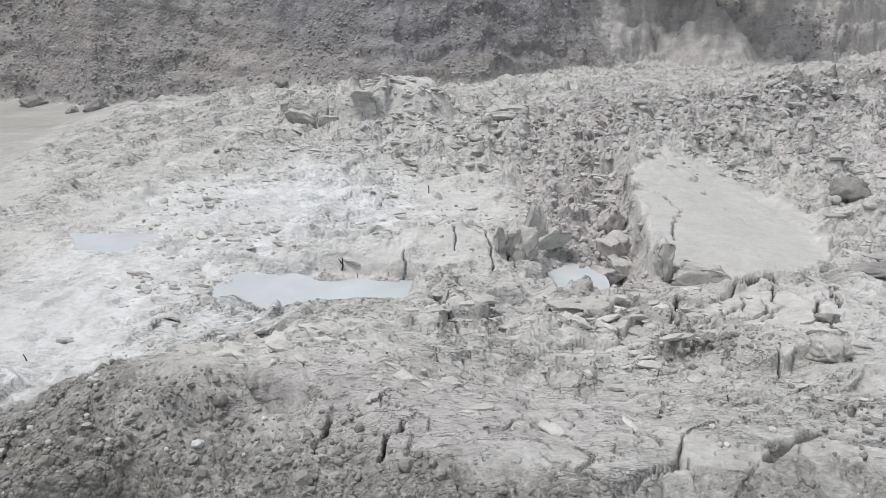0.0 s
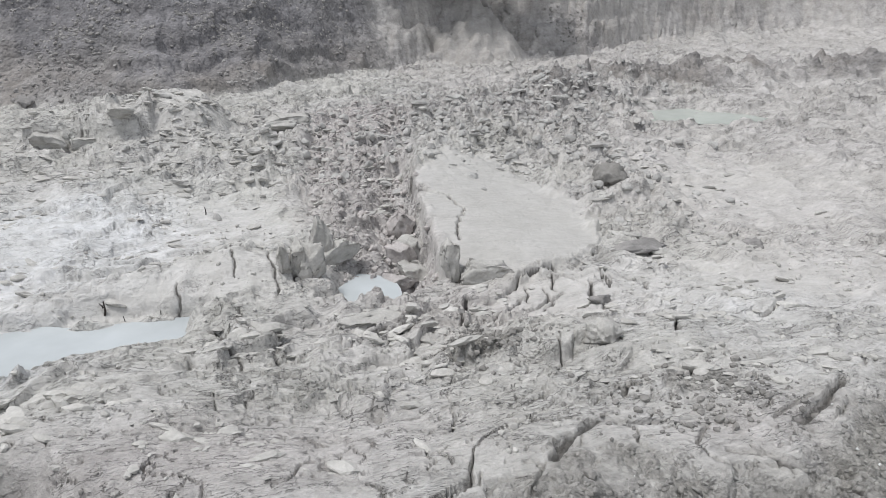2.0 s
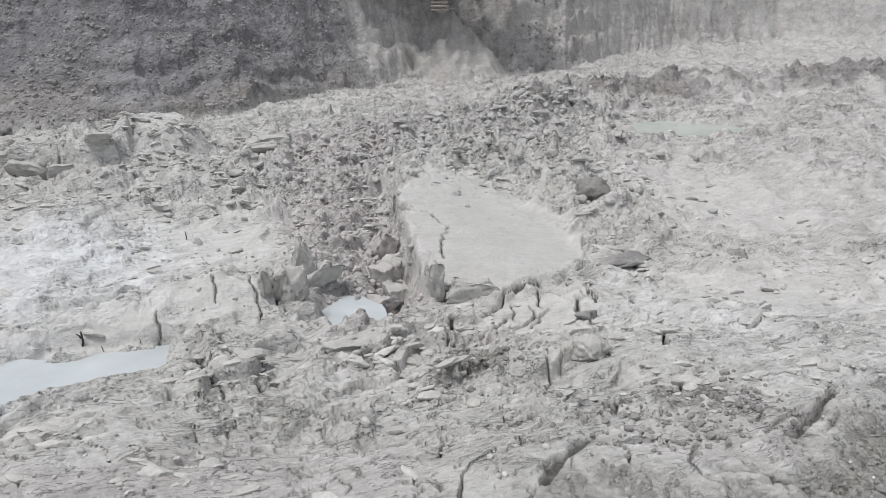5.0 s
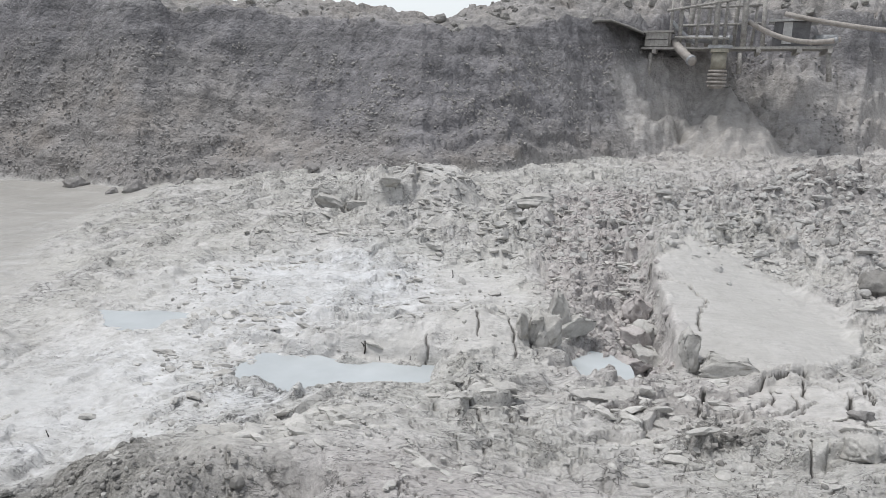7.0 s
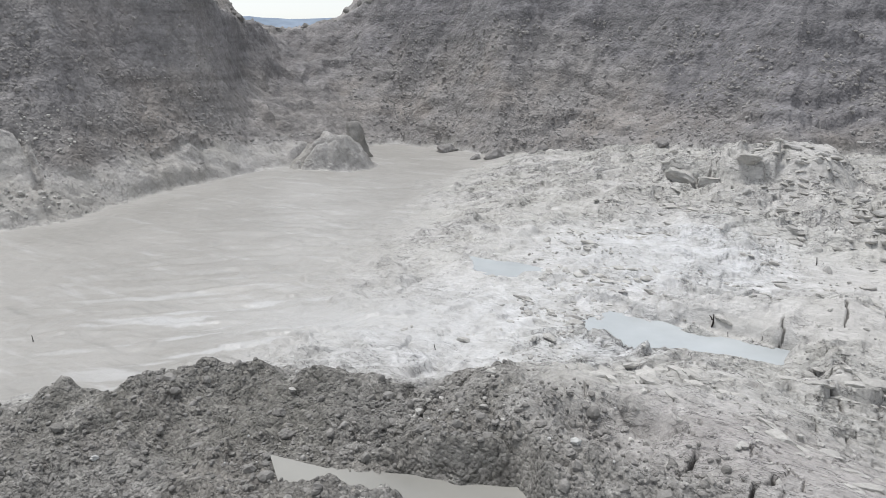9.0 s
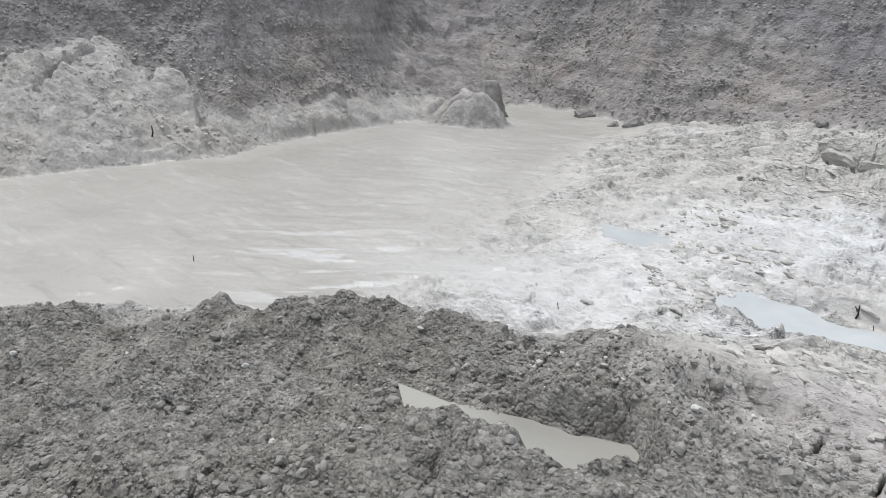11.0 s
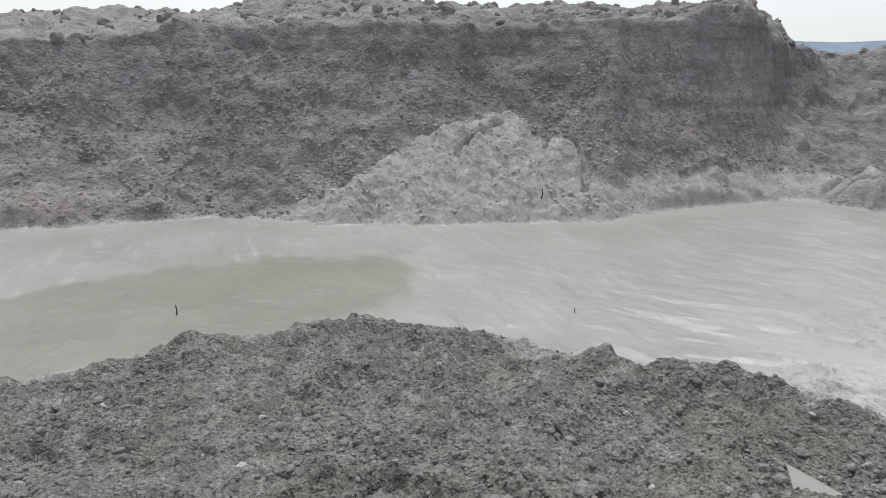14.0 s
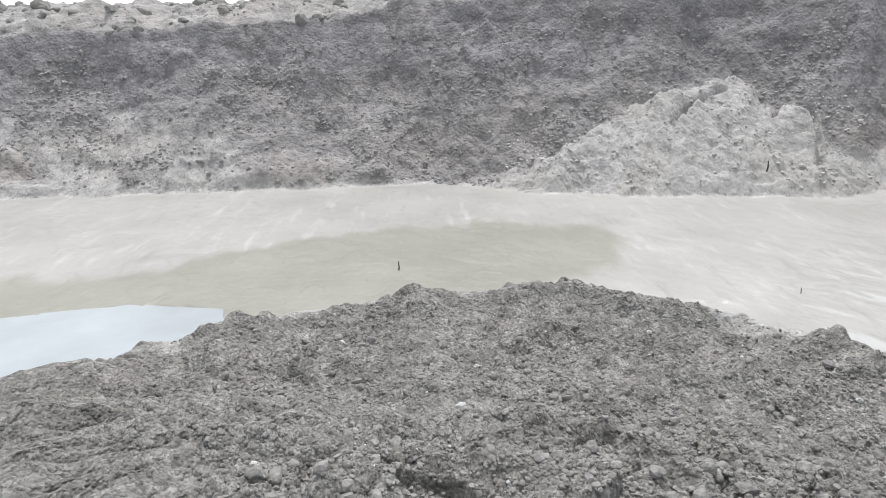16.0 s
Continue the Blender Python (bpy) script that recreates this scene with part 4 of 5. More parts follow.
def scatter(name, xs, ys, sizes, mat, label, category, level=1, seed=0, sink=0.25, smooth=False):
    rng = np.random.default_rng(seed)
    bases = clod_bases(level, 5, seed)
    zs = height(xs, ys)
    vs, fs, base = [], [], 0
    for x, y, z, s in zip(xs, ys, zs, sizes):
        v, f = bases[rng.integers(len(bases))]
        a, t = rng.uniform(0, 2 * np.pi), rng.normal(0, 0.4)
        ca, sa, ct, st = np.cos(a), np.sin(a), np.cos(t), np.sin(t)
        rot = np.array([[ca, -sa, 0], [sa, ca, 0], [0, 0, 1]]) @ np.array([[1, 0, 0], [0, ct, -st], [0, st, ct]])
        k = s * np.array([rng.uniform(0.7, 1.35), rng.uniform(0.7, 1.2), rng.uniform(0.6, 1.05)])
        vs.append((v * k) @ rot.T + (x, y, z + s * (0.5 - sink)))
        fs.append(f + base)
        base += len(v)
    co, tri = np.concatenate(vs), np.concatenate(fs)
    me = bpy.data.meshes.new(name)
    me.vertices.add(len(co))
    me.vertices.foreach_set("co", co.ravel())
    me.loops.add(tri.size)
    me.loops.foreach_set("vertex_index", tri.ravel().astype(np.int32))
    me.polygons.add(len(tri))
    me.polygons.foreach_set("loop_start", np.arange(0, tri.size, 3, dtype=np.int32))
    me.polygons.foreach_set("use_smooth", np.full(len(tri), smooth))
    me.update(calc_edges=True)
    me.materials.append(mat)
    return tagged(new(name, me), label, category, kind="stuff")


rng = np.random.default_rng(5)


def pick(n, sample, keep):
    """n places out of sample(m), kept with the chance keep(x, y)."""
    xs, ys = np.zeros(0), np.zeros(0)
    while len(xs) < n:
        x, y = sample(4 * n)
        ok = rng.uniform(size=len(x)) < keep(x, y)
        xs, ys = np.concatenate([xs, x[ok]]), np.concatenate([ys, y[ok]])
    return xs[:n], ys[:n]


def ring_sample(a0, a1, r0, r1):
    def sample(n):
        a, r = np.radians(rng.uniform(a0, a1, n)), rng.uniform(r0, r1, n)
        return CX - r * np.sin(a), CY + r * np.cos(a)
    return sample


def heavy(n, small, large, power=3.0):
    return small + (large - small) * rng.uniform(size=n) ** power


def on_near(x, y):
    d = area_distance(x, y, NEAR_BANK)
    away = np.minimum(area_distance(x, y, PUDDLE), 0)
    return step(-0.15, 0.15, d) * step(-0.02, -0.12, away) * (0.25 + 0.75 * step(-0.1, 0.25, fbm(x * 0.9, y * 0.9, 2, 301)))


def on_slope(low, high):
    def keep(x, y):
        u = wall_terms(x, y)[2]
        return step(0.4, 0.6, height(x, y, True)[1]["dark"]) * step(low, low + 0.05, u) * step(high, high - 0.1, u) * (0.2 + 0.8 * step(-0.05, 0.25, fbm(x * 0.5, y * 0.5, 2, 303)))
    return keep


near_sample = ring_sample(-56, 124, 1.9, 7.2)
xs, ys = pick(15000, near_sample, on_near)
scatter("soil_crumbs", xs, ys, heavy(15000, 0.004, 0.022), SOIL_CLOD, "grey crumbly soil bits on the near bank", "soil crumbs", 1, 1)
xs, ys = pick(1500, near_sample, on_near)
scatter("soil_clods", xs, ys, heavy(1500, 0.012, 0.042, 3), SOIL_CLOD, "grey broken soil clods on the near bank", "soil clods", 2, 2, 0.4)
xs, ys = pick(260, near_sample, on_near)
scatter("pebbles", xs, ys, heavy(260, 0.004, 0.011), PEBBLE, "small whitish pebbles strewn on the near bank", "pebbles", 1, 3)
xs, ys = pick(8000, ring_sample(-30, 38, 15.5, 29), on_slope(0.0, 0.9))
scatter("wall_rubble", xs, ys, heavy(8000, 0.012, 0.075, 3), EARTH_CLOD, "dark earth rubble on the pit wall", "rubble", 1, 4, 0.75)
xs, ys = pick(9000, ring_sample(40, 124, 13, 20), on_slope(0.0, 0.95))
scatter("wall_rubble", xs, ys, heavy(9000, 0.010, 0.065, 3), EARTH_CLOD, "dark earth rubble on the crumbling pit wall", "rubble", 1, 5, 0.75)
xs, ys = pick(2200, ring_sample(-30, 124, 17, 31), on_slope(0.98, 2.6))
scatter("spoil_clods", xs, ys, heavy(2200, 0.025, 0.21, 4), SOIL_CLOD, "rough grey spoil clods along the brink", "spoil clods", 2, 6, 0.5)


def in_heap(x, y):
    return np.clip(blob(x, y, 5.0, 12.5, 3.2, 1.7, 25) * 1.3 + blob(x, y, 5.2, 8.6, 0.8, 1.8, -10) * 0.8 + 0.35 * blob(x, y, 0.8, 10.6, 2.3, 1.0), 0, 1)


def box_sample(x0, x1, y0, y1):
    return lambda n: (rng.uniform(x0, x1, n), rng.uniform(y0, y1, n))


xs, ys = pick(2600, box_sample(-2, 10, 6, 17), in_heap)
scatter("mud_clods", xs, ys, heavy(2600, 0.012, 0.085, 2.6), HEAP_CLOD, "broken pale mud clods in a heap", "mud clods", 2, 7, 0.55)
xs, ys = pick(1300, box_sample(0.6, 3.6, 5.2, 14.5), lambda x, y: step(-0.1, 0.15, area_distance(x, y, GULLY)) * step(0.05, -0.05, area_distance(x, y, POOL_SMALL)))
scatter("gully_rubble", xs, ys, heavy(1300, 0.01, 0.05), PINK_CLOD, "pinkish-grey mud rubble in the gully", "rubble", 1, 8)
xs, ys = pick(420, box_sample(1.2, 3.2, 2.6, 4.8), lambda x, y: np.clip(blob(x, y, 1.8, 4.35, 0.36, 0.22) + 0.8 * blob(x, y, 2.6, 2.95, 0.5, 0.3), 0, 1))
scatter("dark_crumbs", xs, ys, heavy(420, 0.01, 0.035), SOIL_CLOD, "dark grey earth crumbs on pale mud", "soil crumbs", 1, 9)
xs, ys = pick(2600, box_sample(-3.5, 6.5, 2.8, 10.5), lambda x, y: (1 - step(-0.1, 0.1, area_distance(x, y, PLATEAU))) * step(0.02, 0.2, fbm(x * 0.8 + 2, y * 0.8, 2, 305)) * step(-5, -2, x))
scatter("mud_crumbs", xs, ys, heavy(2600, 0.005, 0.03, 4), MUD_CLOD, "pale mud crumbs over the slumped floor", "mud crumbs", 1, 10)


xs, ys = pick(900, ring_sample(55, 86, 12.4, 16.5), lambda x, y: step(0.02, 0.3, height(x, y) - BASIN) * step(1.7, 1.2, height(x, y)) * step(-0.1, 0.2, fbm(x * 0.9, y * 0.9, 2, 307)))
scatter("fan_rubble", xs, ys, heavy(900, 0.01, 0.05, 3), MUD_CLOD, "pale broken mud rubble on the slumped fan", "rubble", 1, 11)


def flakes(name, xs, ys, sizes, mat, label, category, seed):
    """Thin torn plates of mud, their front edges curled up off the ground."""
    rng_here = np.random.default_rng(seed)
    bases = clod_bases(2, 6, seed, 0.45)
    zs = height(xs, ys)
    vs, fs, base = [], [], 0
    for x, y, z, s in zip(xs, ys, zs, sizes):
        v, f = bases[rng_here.integers(len(bases))]
        v = v * (s * rng_here.uniform(0.8, 1.7), s * rng_here.uniform(0.5, 0.9), s * rng_here.uniform(0.32, 0.6))
        t, a, o = -np.radians(rng_here.uniform(3, 20)), rng_here.normal(-0.2, 0.5), rng_here.normal(0, 0.12)
        ct, st, ca, sa, co, so = np.cos(t), np.sin(t), np.cos(a), np.sin(a), np.cos(o), np.sin(o)
        rot = np.array([[ca, -sa, 0], [sa, ca, 0], [0, 0, 1]]) @ np.array([[1, 0, 0], [0, ct, -st], [0, st, ct]]) @ np.array([[co, 0, so], [0, 1, 0], [-so, 0, co]])
        vs.append(v @ rot.T + (x, y, z - 0.04 * s))
        fs.append(f + base)
        base += len(v)
    co, tri = np.concatenate(vs), np.concatenate(fs)
    me = bpy.data.meshes.new(name)
    me.from_pydata(co, [], tri.tolist())
    me.materials.append(mat)
    return tagged(new(name, me), label, category, kind="stuff")


def torn(x, y):
    bare = np.maximum.reduce([step(-0.25, 0.0, area_distance(x, y, p)) for p in (PLATEAU, POOL_LONG, POOL_SMALL, POOL_WEST, POOL_FLAT, POOL_FILM, POOL_GREEN)])
    open_mud = step(-3.6, -1.8, x + 0.25 * (y - 5)) * step(-0.15, -0.4, area_distance(x, y, NEAR_BANK, 3.0)) * (1 - 0.85 * blob(x, y, 0.1, 8.3, 1.0, 1.2)) * (1 - 0.8 * blob(x, y, 2.9, 5.2, 0.9, 0.5)) * (1 - 0.85 * blob(x, y, 0.1, 6.2, 0.7, 0.5)) * (1 - 0.8 * step(3.8, 5.0, x))
    return (1 - bare) * open_mud * (0.08 + 0.92 * step(0.0, 0.22, fbm(x * 1.1 + 6, y * 1.1, 3, 311)))


xs, ys = pick(2400, box_sample(-3.5, 7.0, 2.9, 12.5), torn)
flakes("mud_flakes", xs, ys, heavy(2400, 0.012, 0.085, 2.6), MUD_CLOD, "pale torn mud flakes curling off the slumped floor", "mud flakes", 21)
xs, ys = pick(700, box_sample(-1.5, 9.0, 9.0, 14.5), lambda x, y: np.clip(in_heap(x, y) + 0.3 * torn(x, y), 0, 1))
flakes("mud_flakes", xs, ys, heavy(700, 0.03, 0.12, 2.0), HEAP_CLOD, "grey torn mud plates in the clod heap", "mud flakes", 22)


# ---------------------------------------------------------------- single lumps, slabs, stones, twigs
def ground_at(x, y):
    return float(height(np.array([x]), np.array([y]))[0])


def boulder(name, x, y, sx, sy, sz, mat, label, category, seed, sink=0.25):
    bm = bmesh.new()
    bmesh.ops.create_icosphere(bm, subdivisions=4, radius=1.0)
    planes = chip_planes(seed, 8, 0.6, 1.0)
    for v in bm.verts:
        v.co = chip(v.co * 1.1, planes)
        p = v.co * 1.4 + Vector((seed * 3.3, seed, 1))
        v.co *= 1 + 0.24 * noise.noise(p) + 0.18 * noise.noise(p * 2.6) + 0.14 * noise.noise(p * 6) + 0.08 * noise.noise(p * 13)
        v.co = Vector((v.co.x * sx / 2, v.co.y * sy / 2, v.co.z * sz / 2))
    ob = tagged(finish(name, bm, mat), label, category)
    ob.matrix_world = pose(x, y, ground_at(x, y) + sz * (0.5 - sink), 0, 0, seed * 47)
    return ob


def mud_chunk(x, y, w, d, h, rx, ry, rz, seed, label, mat=None, lift=0.0):
    bm = bmesh.new()
    bmesh.ops.create_icosphere(bm, subdivisions=4, radius=1.0)
    tip = random.Random(seed)
    planes = chip_planes(seed + 300, 7, 0.5, 0.8) + [((Vector(d) + Vector((tip.uniform(-0.35, 0.35), tip.uniform(-0.3, 0.3), tip.uniform(-0.35, 0.35)))).normalized(), f) for d, f in (((0, -1, 0.1), 0.5), ((0, 1, 0), 0.55), ((1, 0, 0.2), 0.6), ((-1, 0, 0.1), 0.6), ((0.1, 0.1, 1), 0.62))]
    for v in bm.verts:
        v.co = chip(v.co * 1.15, planes)
        p = v.co * 2 + Vector((seed * 5.1, 0, seed))
        v.co += 0.12 * noise.noise_vector(p) + 0.10 * noise.noise_vector(p * 2.7) + 0.06 * noise.noise_vector(p * 7) + 0.03 * noise.noise_vector(p * 15)
        v.co = Vector((v.co.x * w / 1.15, v.co.y * d, v.co.z * h / 1.2))
    ob = tagged(finish("mud_chunk", bm, mat or MUD_CLOD), label, "mud chunk", group="torn mud chunks")
    ob.matrix_world = pose(x, y, ground_at(x, y) + h * 0.28 + lift, rx, ry, rz)
    return ob


mud_chunk(0.90, 6.62, 0.17, 0.13, 0.44, 6, 16, 15, 1, "tall grey mud slab leaning at the gully edge")
mud_chunk(0.80, 6.18, 0.20, 0.14, 0.36, -14, 8, -8, 2, "thick pale mud slab with a broken dark front")
mud_chunk(0.66, 6.22, 0.11, 0.16, 0.36, 6, 8, 6, 3, "narrow pale mud slab split off the dome")
mud_chunk(0.54, 6.16, 0.09, 0.16, 0.30, 4, -4, 10, 15, "thin pale mud slab beside a dark crack")
mud_chunk(1.02, 6.62, 0.36, 0.20, 0.16, 0, -22, 25, 4, "small tilted mud slab above the milky pool")
mud_chunk(1.88, 6.55, 0.28, 0.30, 0.26, 0, 8, 10, 5, "grey mud block against the gully's edge")
mud_chunk(1.98, 7.2, 0.26, 0.5, 0.30, 0, 6, 4, 6, "rough grey mud block along the gully edge")
mud_chunk(1.25, 5.3, 0.6, 0.22, 0.15, 22, 4, 8, 7, "tilted mud plate with an undercut front", lift=-0.02)
mud_chunk(1.2, 12.6, 0.7, 0.4, 0.20, 8, 4, -6, 12, "low mud slab with a shaded edge")
mud_chunk(2.05, 5.95, 0.14, 0.16, 0.30, 4, 10, 0, 13, "upright mud sliver at the plateau's corner")
mud_chunk(2.36, 5.78, 0.36, 0.14, 0.18, 12, 0, -8, 14, "crumbled mud edge of the plateau")

mud_chunk(-2.45, 11.8, 0.42, 0.26, 0.20, -3, 4, -4, 41, "torn mud plate overhanging a shaded gap", lift=0.0)
mud_chunk(-1.95, 11.7, 0.34, 0.24, 0.15, -5, -3, 6, 42, "torn mud plate overhanging a shaded gap", lift=0.02)
mud_chunk(-1.4, 11.75, 0.30, 0.22, 0.12, -2, 6, 14, 43, "torn mud plate overhanging a shaded gap", lift=0.02)
mud_chunk(1.0, 12.0, 0.55, 0.3, 0.16, -18, 0, 0, 44, "low torn mud plate with a shaded edge", lift=0.08)
mud_chunk(2.02, 7.9, 0.22, 0.3, 0.34, 0, 10, 8, 47, "rough pinkish mud block along the gully edge", PINK_CLOD)
mud_chunk(1.82, 6.95, 0.2, 0.24, 0.24, 8, -10, 40, 48, "broken pinkish mud block in the gully", PINK_CLOD)
mud_chunk(1.62, 6.35, 0.24, 0.2, 0.18, -10, 14, 20, 49, "broken pinkish mud block in the gully", PINK_CLOD)

boulder("mud_lump", 0.92, 5.78, 0.22, 0.18, 0.16, MUD_CLOD, "rounded grey mud lump beside the milky pool", "mud lump", 1)
boulder("mud_lump", 2.62, 4.12, 0.30, 0.26, 0.20, MUD_CLOD, "rounded pale mud lump with a cracked side", "mud lump", 2)
boulder("mud_lump", 4.95, 8.1, 0.42, 0.4, 0.36, SOIL_CLOD, "brownish round clod on pale mud", "mud lump", 3)
boulder("earth_lump", 4.12, 6.02, 0.62, 0.26, 0.16, EARTH_CLOD, "dark flat earth lump on smooth mud", "earth lump", 4)
boulder("earth_lump", 5.3, 5.75, 0.3, 0.2, 0.10, EARTH_CLOD, "small dark earth lump on smooth mud", "earth lump", 5)
# added dark lump that gives the shade of an open hole here
boulder("earth_lump", 3.03, 4.86, 0.12, 0.2, 0.10, EARTH_CLOD, "small dark lump standing in for a shaded mud hole", "earth lump", 6)
for i, (bearing, dist, size) in enumerate([(26.2, 18.5, 0.55), (27.6, 18.6, 0.3), (22.5, 18.4, 0.5), (30.0, 20.0, 0.55), (13.0, 18.0, 0.4)]):
    a = radians(bearing)
    boulder("earth_lump", CX - dist * math.sin(a), CY + dist * math.cos(a), size * 1.2, size, size * 0.95, EARTH_CLOD, "dark earth lump at the foot of the wall", "earth lump", 10 + i, 0.6)


xs, ys = pick(46, near_sample, on_near)
for i, (x, y, s) in enumerate(zip(xs, ys, heavy(46, 0.04, 0.10, 2.0))):
    boulder("soil_clod", float(x), float(y), s * 1.3, s, s * 0.8, SOIL_CLOD, "grey lump of loose soil on the near bank", "soil clod", 100 + i, 0.4)["group"] = "clods on the near bank"


def pillar():
    bm = bmesh.new()
    rings = []
    for k in range(9):
        z = k * 0.14
        rings.append([])
        for j in range(14):
            a = 2 * math.pi * j / 14
            r = (0.46 - 0.30 * k / 8) * (1 + 0.8 * noise.noise((math.cos(a) * 1.5, math.sin(a) * 1.5, z * 2)) + 0.4 * noise.noise((math.cos(a) * 4, math.sin(a) * 4, z * 5)))
            rings[-1].append(bm.verts.new((r * math.cos(a) + 0.05 * k / 8, r * math.sin(a), z - 0.2)))
    for p, q in zip(rings, rings[1:]):
        for j in range(14):
            bm.faces.new((p[j], p[(j + 1) % 14], q[(j + 1) % 14], q[j]))
    bm.faces.new(rings[-1])
    ob = tagged(finish("earth_pillar", bm, SOIL_CLOD), "stub of dark earth left standing at the gap", "earth pillar")
    ob.matrix_world = pose(-11.9, 14.9, ground_at(-11.9, 14.9))


pillar()


def twig(x, y, tall, lean, turn, label, fork=True):
    bm = bmesh.new()

    def stick(a, b, r0, r1):
        a, b = Vector(a), Vector(b)
        q = (b - a).to_track_quat("Z", "Y").to_matrix()
        rows = []
        for p, r in ((a, r0), ((a + b) / 2 + Vector((r0, 0, 0)), (r0 + r1) / 2), (b, r1)):
            rows.append([bm.verts.new(p + q @ Vector((r * math.cos(t), r * math.sin(t), 0))) for t in (0, 1.05, 2.1, 3.14, 4.19, 5.24)])
        for p, q2 in zip(rows, rows[1:]):
            for j in range(6):
                bm.faces.new((p[j], p[(j + 1) % 6], q2[(j + 1) % 6], q2[j]))
        bm.faces.new(rows[-1])
    stick((0, 0, -0.05), (lean * tall, 0, tall), tall * 0.10, tall * 0.05)
    if fork:
        stick((lean * tall * 0.5, 0, tall * 0.5), (lean * tall * 0.5 - tall * 0.25, 0.1 * tall, tall * 0.85), tall * 0.06, tall * 0.03)
    ob = tagged(finish("twig", bm, TWIG), label, "twig")
    ob.matrix_world = pose(x, y, ground_at(x, y), 0, 0, turn)


twig(-0.97, 6.04, 0.12, 0.15, 0, "dark forked twig stuck in mud by the pool")
twig(-0.80, 5.95, 0.05, -0.1, 40, "short dark twig stuck in mud", False)
twig(-0.52, 5.92, 0.05, 0.2, 10, "short dark twig stub in mud", False)
twig(-12.3, 5.3, 0.20, 0.1, 60, "dark stick standing at the slurry's edge", False)
twig(-6.84, 2.96, 0.07, 0.1, 80, "thin dark stick in the slurry", False)
twig(-8.16, -1.57, 0.12, 0.05, 90, "thin dark stick standing in the olive slurry", False)
twig(-0.2, 8.6, 0.10, 0.05, 0, "thin dark stick in pale mud", False)
twig(-3.0, 4.35, 0.06, -0.2, 30, "small dark stick in wet mud", False)
for i, (x, y, s) in enumerate([(-1.15, 2.71, 0.05), (-3.12, 1.2, 0.04), (-3.9, 1.70, 0.04), (-3.04, 1.31, 0.04), (-3.93, -1.06, 0.06), (-5.2, -1.99, 0.045), (-4.95, -0.86, 0.05), (-5.2, 0.67, 0.04), (-2.6, 1.6, 0.03), (-2.9, -2.2, 0.04), (-4.6, 1.2, 0.03)]):
    boulder("stone", x, y, s * 1.2, s, s * 0.8, PEBBLE, "small whitish stone lying on grey soil", "stone", 50 + i)


# ---------------------------------------------------------------- pump platform on the wall
PL = Matrix.Translation((5.46, 23.1, 3.68)) @ Matrix.Rotation(math.atan2(21.16 - 23.1, 10.84 - 5.46), 4, "Z")


def box(bm, x0, x1, y0, y1, z0, z1, wobble=0.0, seed=0):
    made = bmesh.ops.create_cube(bm, size=1.0)["verts"]
    for v in made:
        v.co = Vector((x0 + (v.co.x + 0.5) * (x1 - x0), y0 + (v.co.y + 0.5) * (y1 - y0), z0 + (v.co.z + 0.5) * (z1 - z0)))
        v.co += wobble * noise.noise_vector(v.co * 1.7 + Vector((seed, seed, 0)))
    return made


def tube(bm, pts, r, sides=10, rings=None):
    pts = [Vector(p) for p in pts]
    rows = []
    for i, p in enumerate(pts):
        d = (pts[min(i + 1, len(pts) - 1)] - pts[max(i - 1, 0)]).normalized()
        q = d.to_track_quat("Z", "Y").to_matrix()
        rr = rings[i] if rings else r
        rows.append([bm.verts.new(p + q @ Vector((rr * math.cos(2 * math.pi * j / sides), rr * math.sin(2 * math.pi * j / sides), 0))) for j in range(sides)])
    for a, b in zip(rows, rows[1:]):
        for j in range(sides):
            bm.faces.new((a[j], a[(j + 1) % sides], b[(j + 1) % sides], b[j]))
    bm.faces.new(rows[-1])
    bm.faces.new(rows[0][::-1])


def sag(a, b, drop, n=12):
    a, b = Vector(a), Vector(b)
    return [a.lerp(b, k / n) - Vector((0, 0, drop * 4 * (k / n) * (1 - k / n))) for k in range(n + 1)]


def make(name, mat, thing, build, label="", smooth=False):
    bm = bmesh.new()
    build(bm)
    return part(name, bm, mat, thing, label, smooth)


platform = tagged(new("pump_platform"), "weathered timber pump platform jutting from the pit wall", "platform")
platform.matrix_world = PL
for i in range(6):
    make("deck_plank", WOOD, platform, lambda bm: box(bm, -0.1 + 0.04 * (i % 3), 5.35 - 0.15 * (i % 4), 0.30 * i, 0.30 * i + 0.27, 0.0, 0.07, 0.03, i))
for i, x in enumerate((0.25, 1.2, 2.3, 3.3, 4.4, 5.2)):
    make("joist", WOOD, platform, lambda bm: box(bm, x, x + 0.12, -0.15, 2.2, -0.13, -0.004, 0.02, i + 20))
for i, (x, y, tall, lean) in enumerate([(0.75, 0.1, 1.6, 0.02), (1.05, 0.15, 1.9, -0.03), (1.28, 0.9, 1.9, 0.05), (1.55, 0.12, 2.0, 0.0), (1.82, 0.9, 1.9, 0.04), (2.1, 0.1, 2.0, -0.02), (2.35, 0.12, 2.1, 0.01), (2.62, 1.0, 1.9, 0.05), (2.9, 0.1, 1.9, -0.04), (3.15, 0.9, 1.8, 0.1), (3.45, 0.2, 1.5, -0.05)]):
    make("post", WOOD, platform, lambda bm: tube(bm, [(x, y, 0.05), (x + lean * 0.5, y, tall * 0.5), (x + lean, y, tall)], 0.045 + 0.02 * (i % 3), 8), smooth=True)
